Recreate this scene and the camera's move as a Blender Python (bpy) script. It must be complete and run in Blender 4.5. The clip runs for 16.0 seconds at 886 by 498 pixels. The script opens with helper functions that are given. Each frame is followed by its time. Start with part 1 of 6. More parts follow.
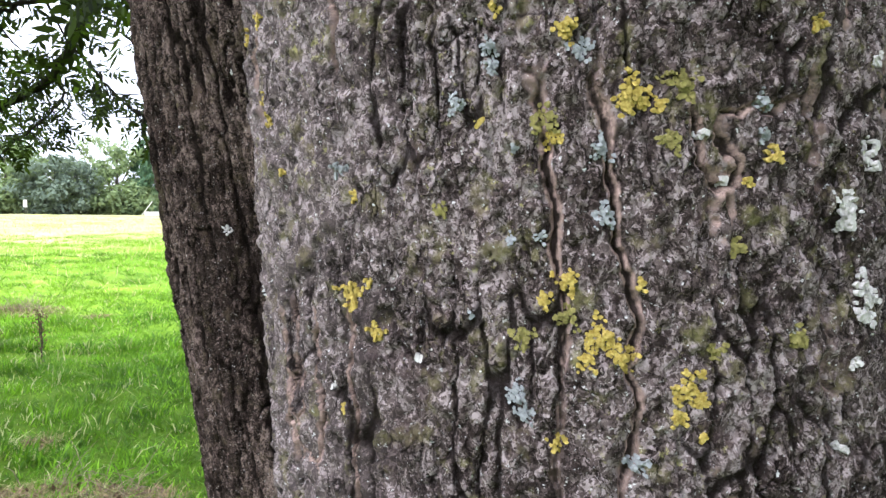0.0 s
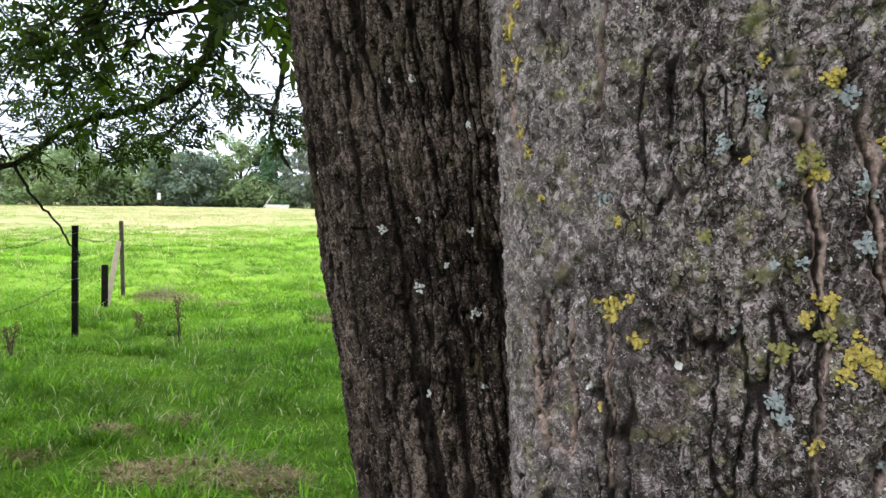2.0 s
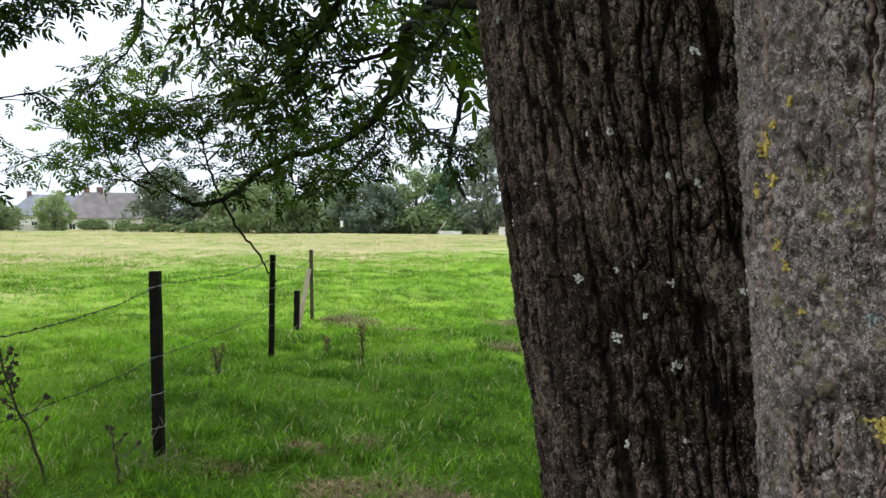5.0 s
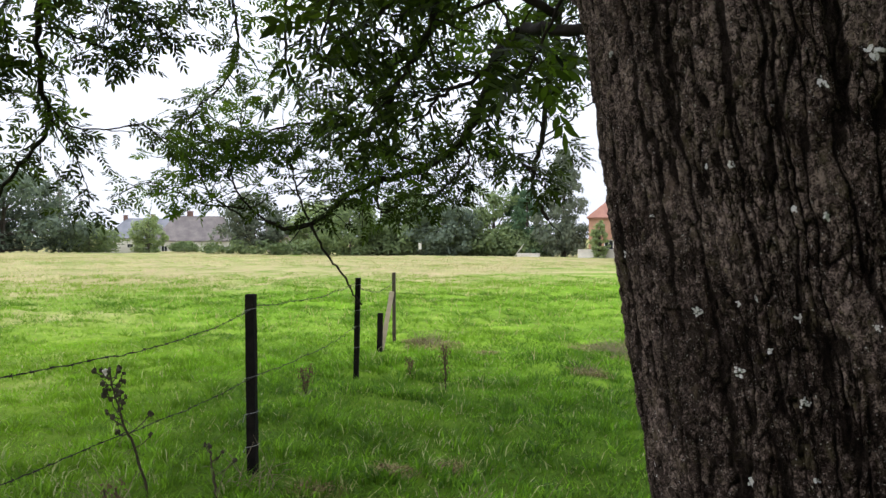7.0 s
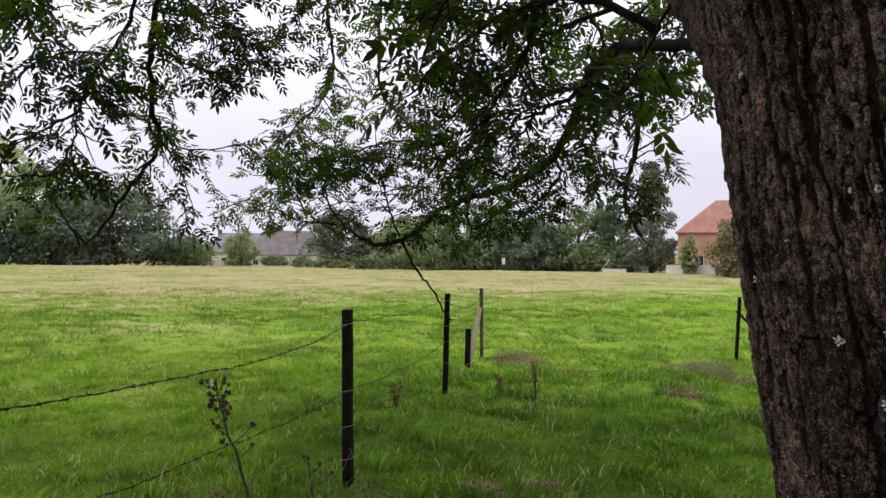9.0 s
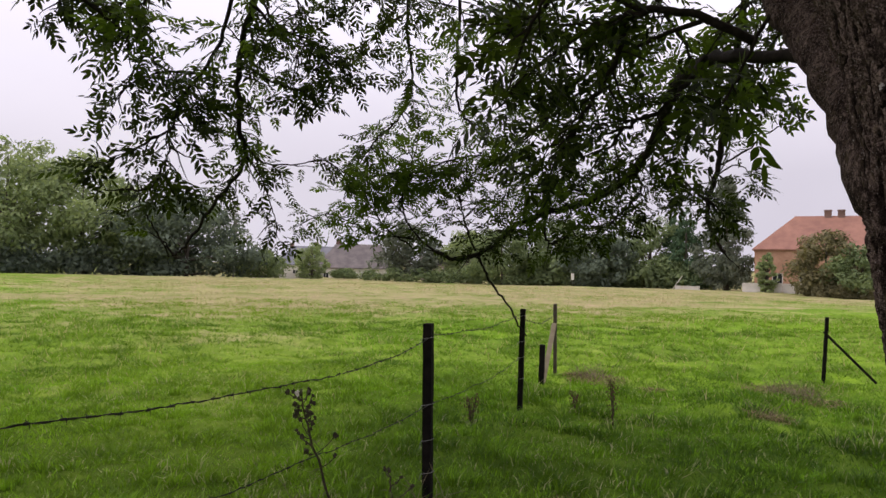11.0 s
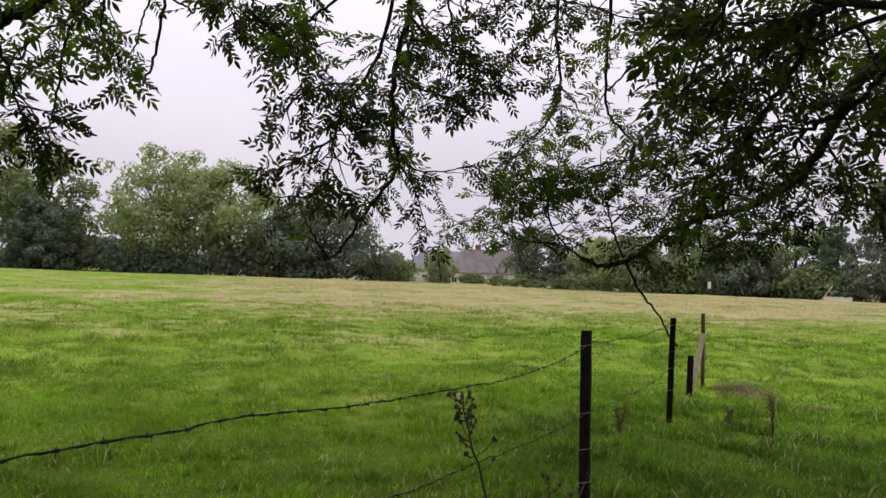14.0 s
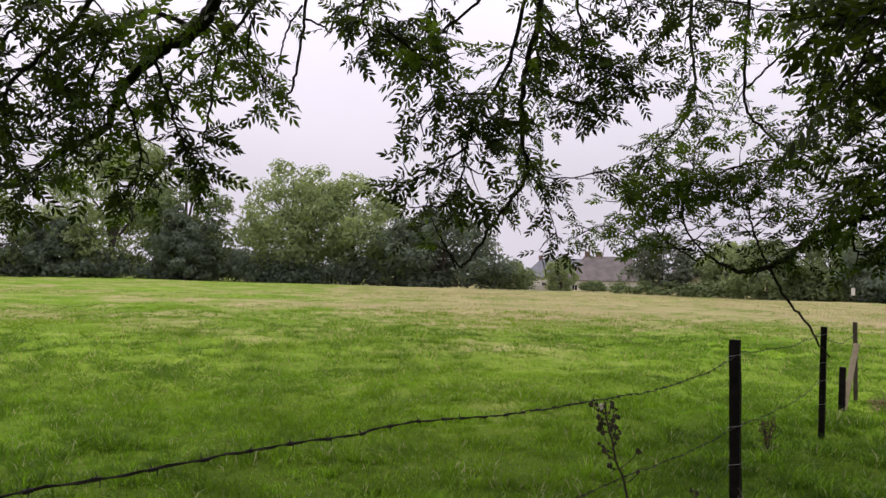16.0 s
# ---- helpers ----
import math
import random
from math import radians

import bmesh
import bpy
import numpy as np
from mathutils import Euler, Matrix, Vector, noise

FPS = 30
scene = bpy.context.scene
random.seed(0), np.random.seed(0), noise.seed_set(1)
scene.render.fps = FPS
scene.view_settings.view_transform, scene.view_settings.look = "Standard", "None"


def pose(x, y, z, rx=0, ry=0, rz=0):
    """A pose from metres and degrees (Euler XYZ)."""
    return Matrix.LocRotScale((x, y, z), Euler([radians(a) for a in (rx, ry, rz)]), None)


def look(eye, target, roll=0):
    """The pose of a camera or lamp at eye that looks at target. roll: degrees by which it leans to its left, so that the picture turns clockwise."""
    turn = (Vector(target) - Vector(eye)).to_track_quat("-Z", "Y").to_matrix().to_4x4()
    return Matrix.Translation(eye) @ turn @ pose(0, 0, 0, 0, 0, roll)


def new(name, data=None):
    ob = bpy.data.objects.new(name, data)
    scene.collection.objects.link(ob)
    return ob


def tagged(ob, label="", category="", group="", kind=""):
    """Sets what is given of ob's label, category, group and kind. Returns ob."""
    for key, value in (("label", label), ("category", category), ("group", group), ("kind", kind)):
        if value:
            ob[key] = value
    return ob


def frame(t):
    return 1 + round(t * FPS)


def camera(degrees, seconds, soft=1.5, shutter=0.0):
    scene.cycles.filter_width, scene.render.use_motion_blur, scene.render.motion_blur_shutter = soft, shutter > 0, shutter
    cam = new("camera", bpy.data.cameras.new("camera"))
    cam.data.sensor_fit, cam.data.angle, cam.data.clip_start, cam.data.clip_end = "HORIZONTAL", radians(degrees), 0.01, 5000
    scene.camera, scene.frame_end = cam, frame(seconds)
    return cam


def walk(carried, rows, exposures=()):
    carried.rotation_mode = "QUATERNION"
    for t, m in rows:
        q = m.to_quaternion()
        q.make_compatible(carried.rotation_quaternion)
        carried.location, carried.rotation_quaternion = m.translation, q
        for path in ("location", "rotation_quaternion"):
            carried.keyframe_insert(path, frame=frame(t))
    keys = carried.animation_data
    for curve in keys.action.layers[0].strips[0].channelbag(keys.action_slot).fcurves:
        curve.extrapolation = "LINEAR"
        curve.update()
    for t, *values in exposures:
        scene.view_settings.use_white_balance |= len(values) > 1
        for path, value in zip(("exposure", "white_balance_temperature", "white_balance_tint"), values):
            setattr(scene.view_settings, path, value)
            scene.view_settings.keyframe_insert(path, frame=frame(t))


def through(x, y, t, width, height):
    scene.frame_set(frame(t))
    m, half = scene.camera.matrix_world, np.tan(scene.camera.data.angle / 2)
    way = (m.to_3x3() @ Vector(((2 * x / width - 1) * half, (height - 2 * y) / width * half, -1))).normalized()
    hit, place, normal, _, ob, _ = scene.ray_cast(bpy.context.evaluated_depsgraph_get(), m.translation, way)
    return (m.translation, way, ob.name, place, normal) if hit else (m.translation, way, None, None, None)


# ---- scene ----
cam = camera(61.1, 16.0)
PATH = [
    (0, (0.132, 0.103, 1.503), (0.176, 2.099, 1.373), 0.8),
    (0.5, (0.121, 0.095, 1.504), (0.115, 2.09, 1.37), 1.0),
    (1, (0.104, 0.088, 1.505), (0.038, 2.083, 1.37), 1.1),
    (1.5, (0.085, 0.078, 1.508), (-0.061, 2.067, 1.368), 1.1),
    (2, (0.076, 0.062, 1.514), (-0.169, 2.041, 1.364), 1.0),
    (2.5, (0.074, 0.057, 1.517), (-0.263, 2.022, 1.357), 0.9),
    (3, (0.068, 0.056, 1.52), (-0.359, 2.003, 1.361), 0.7),
    (3.5, (0.062, 0.05, 1.527), (-0.444, 1.979, 1.378), 0.5),
    (4, (0.06, 0.044, 1.535), (-0.515, 1.955, 1.404), 0.4),
    (6.5, (0.003, -0.017, 1.571), (-0.823, 1.804, 1.533), 0.2),
    (7, (-0.008, -0.026, 1.571), (-0.884, 1.772, 1.541), 0.2),
    (7.5, (-0.027, -0.039, 1.577), (-0.955, 1.733, 1.559), 0.2),
    (8, (-0.04, -0.052, 1.585), (-1.021, 1.69, 1.577), 0.3),
    (8.5, (-0.054, -0.065, 1.585), (-1.083, 1.65, 1.586), 0.4),
    (9, (-0.066, -0.07, 1.587), (-1.135, 1.62, 1.595), 0.4),
    (11.5, (-0.176, -0.145, 1.586), (-1.429, 1.413, 1.636), 1.2),
    (12, (-0.205, -0.167, 1.583), (-1.497, 1.359, 1.635), 1.4),
    (12.5, (-0.226, -0.192, 1.584), (-1.56, 1.298, 1.636), 1.6),
    (13, (-0.248, -0.226, 1.586), (-1.624, 1.224, 1.638), 1.7),
    (13.5, (-0.269, -0.251, 1.588), (-1.689, 1.157, 1.639), 1.8),
    (14, (-0.292, -0.278, 1.584), (-1.757, 1.083, 1.635), 1.7),
    (14.5, (-0.328, -0.305, 1.583), (-1.844, 0.999, 1.636), 1.6),
    (15, (-0.334, -0.333, 1.586), (-1.902, 0.908, 1.646), 1.4),
    (15.5, (-0.353, -0.359, 1.587), (-1.972, 0.814, 1.654), 1.3),
    (16, (-0.373, -0.373, 1.579), (-2.032, 0.741, 1.644), 1.2),
]
EXPOSURES = [(0.0, 1.62, 5850, 9), (1.0, 1.5, 5850, 8), (1.5, 1.3, 5900, 6), (2.0, 1.05, 5950, 3), (2.5, 0.84, 6000, 0), (3.0, 0.66, 6050, 1), (3.5, 0.48, 6050, 0), (4.0, 0.42, 6050, 0), (6.5, 0.42, 6150, 5), (7.5, 0.3, 6250, 9), (9.0, -0.03, 6450, 16), (12.0, -0.32, 6700, 19), (16.0, -0.30, 6700, 19)]
walk(cam, [(t, look(eye, target, roll)) for t, eye, target, roll in PATH], EXPOSURES)

# ---- sky and sun: bright overcast ----
world = bpy.data.worlds.new("overcast_sky")
scene.world = world
world.use_nodes = True
wn, wl = world.node_tree.nodes, world.node_tree.links
wn.clear()
SUN_EL, SUN_AZ = 48.0, 242.0
sky = wn.new("ShaderNodeTexSky")
sky.sky_type, sky.sun_disc = "NISHITA", False
sky.sun_elevation, sky.sun_rotation = radians(SUN_EL), radians(SUN_AZ)
sky.air_density, sky.dust_density, sky.ozone_density = 1.0, 4.0, 1.0
grey = wn.new("ShaderNodeHueSaturation")
grey.inputs["Saturation"].default_value = 0.15
tex = wn.new("ShaderNodeTexCoord")
cloud = wn.new("ShaderNodeTexNoise")
cloud.inputs["Scale"].default_value, cloud.inputs["Detail"].default_value = 2.2, 5.0
ramp = wn.new("ShaderNodeValToRGB")
ramp.color_ramp.elements[0].position, ramp.color_ramp.elements[1].position = 0.3, 0.75
ramp.color_ramp.elements[0].color = (8.5, 8.55, 9.7, 1)
ramp.color_ramp.elements[1].color = (10.5, 10.5, 11.6, 1)
cover = wn.new("ShaderNodeMix")
cover.data_type = "RGBA"
cover.inputs["Factor"].default_value = 0.88
back = wn.new("ShaderNodeBackground")
back.inputs["Strength"].default_value = 0.1
out = wn.new("ShaderNodeOutputWorld")
wl.new(sky.outputs["Color"], grey.inputs["Color"])
wl.new(tex.outputs["Generated"], cloud.inputs["Vector"])
wl.new(cloud.outputs["Fac"], ramp.inputs["Fac"])
wl.new(grey.outputs["Color"], cover.inputs["A"])
wl.new(ramp.outputs["Color"], cover.inputs["B"])
# an overcast sky is about three times as bright overhead as at the horizon
axis = wn.new("ShaderNodeSeparateXYZ")
lift = wn.new("ShaderNodeMapRange")
lift.inputs["From Min"].default_value, lift.inputs["From Max"].default_value = 0.12, 0.95
lift.inputs["To Min"].default_value, lift.inputs["To Max"].default_value = 1.0, 2.7
shade = wn.new("ShaderNodeVectorMath")
shade.operation = "SCALE"
wl.new(tex.outputs["Generated"], axis.inputs["Vector"])
wl.new(axis.outputs["Z"], lift.inputs["Value"])
wl.new(cover.outputs["Result"], shade.inputs[0])
wl.new(lift.outputs["Result"], shade.inputs["Scale"])
wl.new(shade.outputs["Vector"], back.inputs["Color"])
wl.new(back.outputs["Background"], out.inputs["Surface"])
sun = new("sun", bpy.data.lights.new("sun", "SUN"))
sun.data.energy, sun.data.angle, sun.data.color = 1.7, radians(30), (1.0, 0.97, 0.93)
sun.matrix_world = look((0, 0, 30), (30 * math.sin(radians(SUN_AZ)) * -1, 30 * math.cos(radians(SUN_AZ)) * -1, 30 - 30 * math.tan(radians(SUN_EL))))


# ---- helpers for meshes and materials ----
def lattice(ix, iy, iz):
    """A hashed value in 0..1 for integer lattice points."""
    h = (ix.astype(np.int64) * 374761393 + iy.astype(np.int64) * 668265263 + iz.astype(np.int64) * 2147483647) & 0xFFFFFFFF
    h = ((h ^ (h >> 13)) * 1274126177) & 0xFFFFFFFF
    h = ((h ^ (h >> 16)) * 2246822519) & 0xFFFFFFFF
    return ((h ^ (h >> 15)) & 0xFFFFFF) / float(0xFFFFFF)


def vnoise(x, y, seed=0):
    """Smooth value noise in -1..1 on arrays."""
    x, y = np.broadcast_arrays(np.asarray(x, float), np.asarray(y, float))
    ix, iy = np.floor(x), np.floor(y)
    fx, fy = x - ix, y - iy
    fx, fy = fx * fx * fx * (fx * (fx * 6 - 15) + 10), fy * fy * fy * (fy * (fy * 6 - 15) + 10)
    s = np.full(ix.shape, seed)
    a, b = lattice(ix, iy, s), lattice(ix + 1, iy, s)
    c, d = lattice(ix, iy + 1, s), lattice(ix + 1, iy + 1, s)
    return 2 * ((a + (b - a) * fx) * (1 - fy) + (c + (d - c) * fx) * fy) - 1


def fbm(x, y, octaves=4, seed=0):
    total, amp = 0, 1.0
    for k in range(octaves):
        total = total + amp * vnoise(np.asarray(x) * 2 ** k + 17.3 * k, np.asarray(y) * 2 ** k - 9.1 * k, seed + k)
        amp *= 0.5
    return total


def cells(x, y, seed=0):
    """Voronoi: distances to the nearest and second feature, and the nearest cell's random value."""
    x, y = np.broadcast_arrays(np.asarray(x, float), np.asarray(y, float))
    ix, iy = np.floor(x), np.floor(y)
    f1, f2, val = np.full(x.shape, 9.0), np.full(x.shape, 9.0), np.zeros(x.shape)
    s = np.full(x.shape, seed)
    for dx in (-1, 0, 1):
        for dy in (-1, 0, 1):
            cx, cy = ix + dx, iy + dy
            px, py = cx + lattice(cx, cy, s), cy + lattice(cx, cy, s + 1)
            d = np.hypot(px - x, py - y)
            near = d < f1
            f2 = np.where(near, f1, np.minimum(f2, d))
            val = np.where(near, lattice(cx, cy, s + 2), val)
            f1 = np.where(near, d, f1)
    return f1, f2, val


def mesh_of(name, verts, faces, mat=None, smooth=False, uniform=0):
    """A mesh from arrays; uniform: corners of each face, if faces is an array."""
    me = bpy.data.meshes.new(name)
    if uniform:
        faces = np.asarray(faces, np.int32)
        n = len(faces)
        me.vertices.add(len(verts))
        me.vertices.foreach_set("co", np.asarray(verts, np.float32).ravel())
        me.loops.add(n * uniform)
        me.loops.foreach_set("vertex_index", faces.ravel())
        me.polygons.add(n)
        me.polygons.foreach_set("loop_start", np.arange(n, dtype=np.int32) * uniform)
        me.update(calc_edges=True)
    else:
        me.from_pydata([tuple(v) for v in verts], [], [tuple(f) for f in faces])
    if smooth:
        me.polygons.foreach_set("use_smooth", np.ones(len(me.polygons), bool))
    if mat:
        me.materials.append(mat)
    me.update()
    return me


def part(name, data, material, parent, label=""):
    """One mesh object (from a bmesh or a mesh) under a thing or a part."""
    if isinstance(data, bmesh.types.BMesh):
        me = bpy.data.meshes.new(name)
        data.to_mesh(me)
        data.free()
    else:
        me = data
    if material and not me.materials:
        me.materials.append(material)
    ob = new(name, me)
    if parent:
        ob.parent = parent
    return tagged(ob, label)


def thing(name, label, category, at=(0, 0, 0), turn=0.0, group="", kind=""):
    ob = new(name)
    ob.empty_display_size = 0.1
    ob.location, ob.rotation_euler = at, (0, 0, turn)
    return tagged(ob, label, category, group, kind)


def box(bm, size, at=(0, 0, 0), bevel=0.0, turn=None):
    """Adds a box of that size, centred at a point, to a bmesh."""
    m = Matrix.Translation(at) @ (turn or Matrix.Identity(4)) @ Matrix.Diagonal((*size, 1))
    made = bmesh.ops.create_cube(bm, size=1.0, matrix=m)
    if bevel:
        edges = {e for v in made["verts"] for e in v.link_edges}
        bmesh.ops.bevel(bm, geom=list(edges), offset=bevel, segments=2, affect="EDGES", profile=0.6)
    return bm


def tube(points, radii, sides=8, rough=0.0, seed=0, caps=True):
    """Vertices and faces of a tapering tube along points."""
    pts = [Vector(p) for p in points]
    rng = random.Random(seed)
    verts, faces = [], []
    side = None
    for i, p in enumerate(pts):
        way = (pts[min(i + 1, len(pts) - 1)] - pts[max(i - 1, 0)]).normalized()
        if side is None:
            side = way.orthogonal().normalized()
        side = (side - way * side.dot(way)).normalized()
        other = way.cross(side)
        for k in range(sides):
            a = 2 * math.pi * k / sides
            r = radii[i] * (1 + rough * rng.uniform(-1, 1))
            verts.append(p + (side * math.cos(a) + other * math.sin(a)) * r)
    for i in range(len(pts) - 1):
        for k in range(sides):
            a, b = i * sides + k, i * sides + (k + 1) % sides
            faces.append((a, b, b + sides, a + sides))
    if caps:
        faces.append(tuple(reversed(range(sides))))
        faces.append(tuple(range((len(pts) - 1) * sides, len(pts) * sides)))
    return verts, faces


def curve_points(points, steps=6, wobble=0.0, seed=0):
    """A smooth line (Catmull-Rom) through points, with a little wander."""
    p = [Vector(q) for q in points]
    p = [p[0] * 2 - p[1]] + p + [p[-1] * 2 - p[-2]]
    rng = random.Random(seed)
    line = []
    for i in range(1, len(p) - 2):
        for s in range(steps):
            t = s / steps
            a, b, c, d = p[i - 1], p[i], p[i + 1], p[i + 2]
            q = 0.5 * (2 * b + (c - a) * t + (2 * a - 5 * b + 4 * c - d) * t * t + (3 * b - a - 3 * c + d) * t ** 3)
            line.append(q + Vector([rng.gauss(0, wobble) for _ in range(3)]))
    line.append(p[-2])
    return line


class Nodes:
    """Short hand for a node material."""

    def __init__(self, name):
        self.mat = bpy.data.materials.new(name)
        self.mat.use_nodes = True
        self.tree = self.mat.node_tree
        self.bsdf = self.tree.nodes["Principled BSDF"]
        self.output = self.tree.nodes["Material Output"]
        self.place = self.add("ShaderNodeTexCoord").outputs["Object"]

    def add(self, kind, **values):
        node = self.tree.nodes.new(kind)
        for key, value in values.items():
            node.inputs[key.replace("_", " ")].default_value = value
        return node

    def link(self, a, b):
        self.tree.links.new(a, b)

    def put(self, socket, value):
        if isinstance(value, bpy.types.NodeSocket):
            self.link(value, socket)
        else:
            socket.default_value = value

    def stretch(self, x, y, z, source=None):
        node = self.add("ShaderNodeMapping")
        node.inputs["Scale"].default_value = (x, y, z)
        self.link(source or self.place, node.inputs["Vector"])
        return node.outputs["Vector"]

    def noise(self, scale, detail=4.0, rough=0.55, where=None, distortion=0.0):
        node = self.add("ShaderNodeTexNoise", Scale=scale, Detail=detail, Roughness=rough, Distortion=distortion)
        self.link(where or self.place, node.inputs["Vector"])
        return node.outputs["Fac"]

    def step(self, value, low, high, a=0.0, b=1.0):
        node = self.add("ShaderNodeMapRange")
        self.put(node.inputs["Value"], value)
        node.inputs["From Min"].default_value, node.inputs["From Max"].default_value = low, high
        node.inputs["To Min"].default_value, node.inputs["To Max"].default_value = a, b
        return node.outputs["Result"]

    def mix(self, factor, a, b):
        node = self.add("ShaderNodeMix")
        node.data_type = "RGBA"
        self.put(node.inputs["Factor"], factor)
        self.put(node.inputs["A"], (*a, 1) if isinstance(a, tuple) else a)
        self.put(node.inputs["B"], (*b, 1) if isinstance(b, tuple) else b)
        return node.outputs["Result"]

    def math(self, how, a, b=0.0):
        node = self.add("ShaderNodeMath")
        node.operation = how
        self.put(node.inputs[0], a)
        self.put(node.inputs[1], b)
        return node.outputs["Value"]

    def bump(self, height, strength, distance):
        node = self.add("ShaderNodeBump", Strength=strength, Distance=distance)
        self.link(height, node.inputs["Height"])
        self.link(node.outputs["Normal"], self.bsdf.inputs["Normal"])

    def done(self, colour, rough=0.8, metal=0.0, specular=None):
        self.put(self.bsdf.inputs["Base Color"], (*colour, 1) if isinstance(colour, tuple) else colour)
        self.put(self.bsdf.inputs["Roughness"], rough)
        self.bsdf.inputs["Metallic"].default_value = metal
        if specular is not None:
            self.bsdf.inputs["Specular IOR Level"].default_value = specular
        return self.mat

    def leafy(self, colour, through, share=0.35):
        """Adds light that shines through to the surface."""
        glow = self.add("ShaderNodeBsdfTranslucent")
        self.put(glow.inputs["Color"], (*through, 1) if isinstance(through, tuple) else through)
        both = self.add("ShaderNodeMixShader")
        both.inputs["Fac"].default_value = share
        self.link(self.bsdf.outputs["BSDF"], both.inputs[1])
        self.link(glow.outputs["BSDF"], both.inputs[2])
        self.link(both.outputs["Shader"], self.output.inputs["Surface"])


# ---- materials ----
def island(n):
    return n.add("ShaderNodeNewGeometry").outputs["Random Per Island"]


def each(n):
    return n.add("ShaderNodeObjectInfo").outputs["Random"]


def mat_plain(name, a, b, scale, rough=0.8, bump=0.3, distance=0.003, metal=0.0, fine=8.0, specular=0.2):
    n = Nodes(name)
    big, small = n.noise(scale, 4), n.noise(scale * fine, 6, 0.65)
    colour = n.mix(n.step(big, 0.35, 0.7), a, b)
    colour = n.mix(n.step(small, 0.5, 0.8, 0, 0.5), colour, tuple(c * 0.5 for c in a))
    n.bump(small, bump, distance)
    return n.done(colour, n.step(big, 0.3, 0.7, rough - 0.1, rough + 0.08), metal, specular)


def mat_leaf(name, dark, light, share=0.35, gloss=0.45):
    n = Nodes(name)
    r = island(n)
    colour = n.mix(r, dark, light)
    colour = n.mix(n.step(n.noise(0.35, 3), 0.4, 0.65, 0, 0.6), colour, tuple(c * 1.35 for c in light))
    n.done(colour, gloss, 0, 0.06)
    n.leafy(colour, n.mix(r, tuple(c * 1.5 for c in dark), (light[0] * 2.4, light[1] * 2.4, light[2] * 1.2)), share)
    return n.mat


def mat_bark(name, tones, brown, speck, size, film_share, olive, side=0.0):
    """Bark: crumbly scales of mixed tones, a pale film in blotches, hairline cracks drawn dark, specks, bare wood in
    furrows, shade painted into the cracks.
    """
    n = Nodes(name)
    dark, mid, light = tones
    crack_shade = n.add("ShaderNodeAttribute")
    crack_shade.attribute_name = "furrow"
    wander = n.add("ShaderNodeTexNoise", Scale=160 / size, Detail=4.0)
    n.link(n.place, wander.inputs["Vector"])
    shove = n.add("ShaderNodeVectorMath")
    shove.operation = "MULTIPLY_ADD"
    n.link(wander.outputs["Color"], shove.inputs[0])
    shove.inputs[1].default_value = (0.010 * size, 0.010 * size, 0.012 * size)
    n.link(n.place, shove.inputs[2])
    moved = shove.outputs["Vector"]

    def scales(scale, up, feature="F1"):
        node = n.add("ShaderNodeTexVoronoi", Scale=scale / size)
        node.feature = feature
        n.link(n.stretch(1, 1, up, moved), node.inputs["Vector"])
        return node

    def tone(node):
        split = n.add("ShaderNodeSeparateColor")
        n.link(node.outputs["Color"], split.inputs["Color"])
        return split.outputs["Red"]

    coarse, small = scales(210, 0.6), scales(620, 0.8)
    value = n.math("ADD", n.math("MULTIPLY", tone(coarse), 0.34), n.math("MULTIPLY", tone(small), 0.46))
    value = n.math("ADD", value, n.math("MULTIPLY", tone(scales(1500, 0.9)), 0.10))
    film = n.noise(34 / size, 6, 0.65)
    patch = n.noise(9 / size, 3, 0.5, n.stretch(1, 1, 0.5))
    value = n.math("ADD", value, n.math("MULTIPLY", n.math("SUBTRACT", n.math("ADD", film, patch), 1.0), film_share))
    ramp = n.add("ShaderNodeValToRGB")
    n.link(value, ramp.inputs["Fac"])
    ramp.color_ramp.elements[0].position, ramp.color_ramp.elements[0].color = 0.24, (*dark, 1)
    ramp.color_ramp.elements[1].position, ramp.color_ramp.elements[1].color = 0.76, (*light, 1)
    middle = ramp.color_ramp.elements.new(0.5)
    middle.color = (*mid, 1)
    # pale crust, and the brighter light of the -x side, painted into the colour
    crust = n.add("ShaderNodeAttribute")
    crust.attribute_name = "crust"
    colour = n.mix(n.math("MULTIPLY", crust.outputs["Fac"], n.step(n.noise(48 / size, 5, 0.65), 0.38, 0.6, 0.15, side)), ramp.outputs["Color"], tuple(c * 1.15 for c in light))
    colour = n.mix(n.step(n.noise(42 / size, 5, 0.65), 0.56, 0.70, 0, 0.75), colour, olive)
    colour = n.mix(n.step(n.noise(21 / size, 4, 0.6), 0.58, 0.72, 0, 0.5), colour, (mid[0] * 1.1, mid[1] * 0.92, mid[2] * 0.98))
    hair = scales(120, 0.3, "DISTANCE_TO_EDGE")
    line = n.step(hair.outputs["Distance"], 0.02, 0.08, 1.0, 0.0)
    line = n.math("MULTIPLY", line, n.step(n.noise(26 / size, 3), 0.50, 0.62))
    # hairlines drawn dark, as shade in cracks too fine for the mesh
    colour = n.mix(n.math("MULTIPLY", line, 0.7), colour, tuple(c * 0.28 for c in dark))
    dust = n.noise(150 / size, 5, 0.7)
    colour = n.mix(n.math("MULTIPLY", n.step(dust, 0.60, 0.68, 0, 0.7), n.step(patch, 0.45, 0.6, 0.1, 1.0)), colour, tuple(c * 2.0 for c in olive))
    fleck = n.noise(330 / size, 4, 0.6)
    colour = n.mix(n.step(fleck, 0.64, 0.70, 0, 0.8), colour, speck)
    wood = n.add("ShaderNodeAttribute")
    wood.attribute_name = "bare"
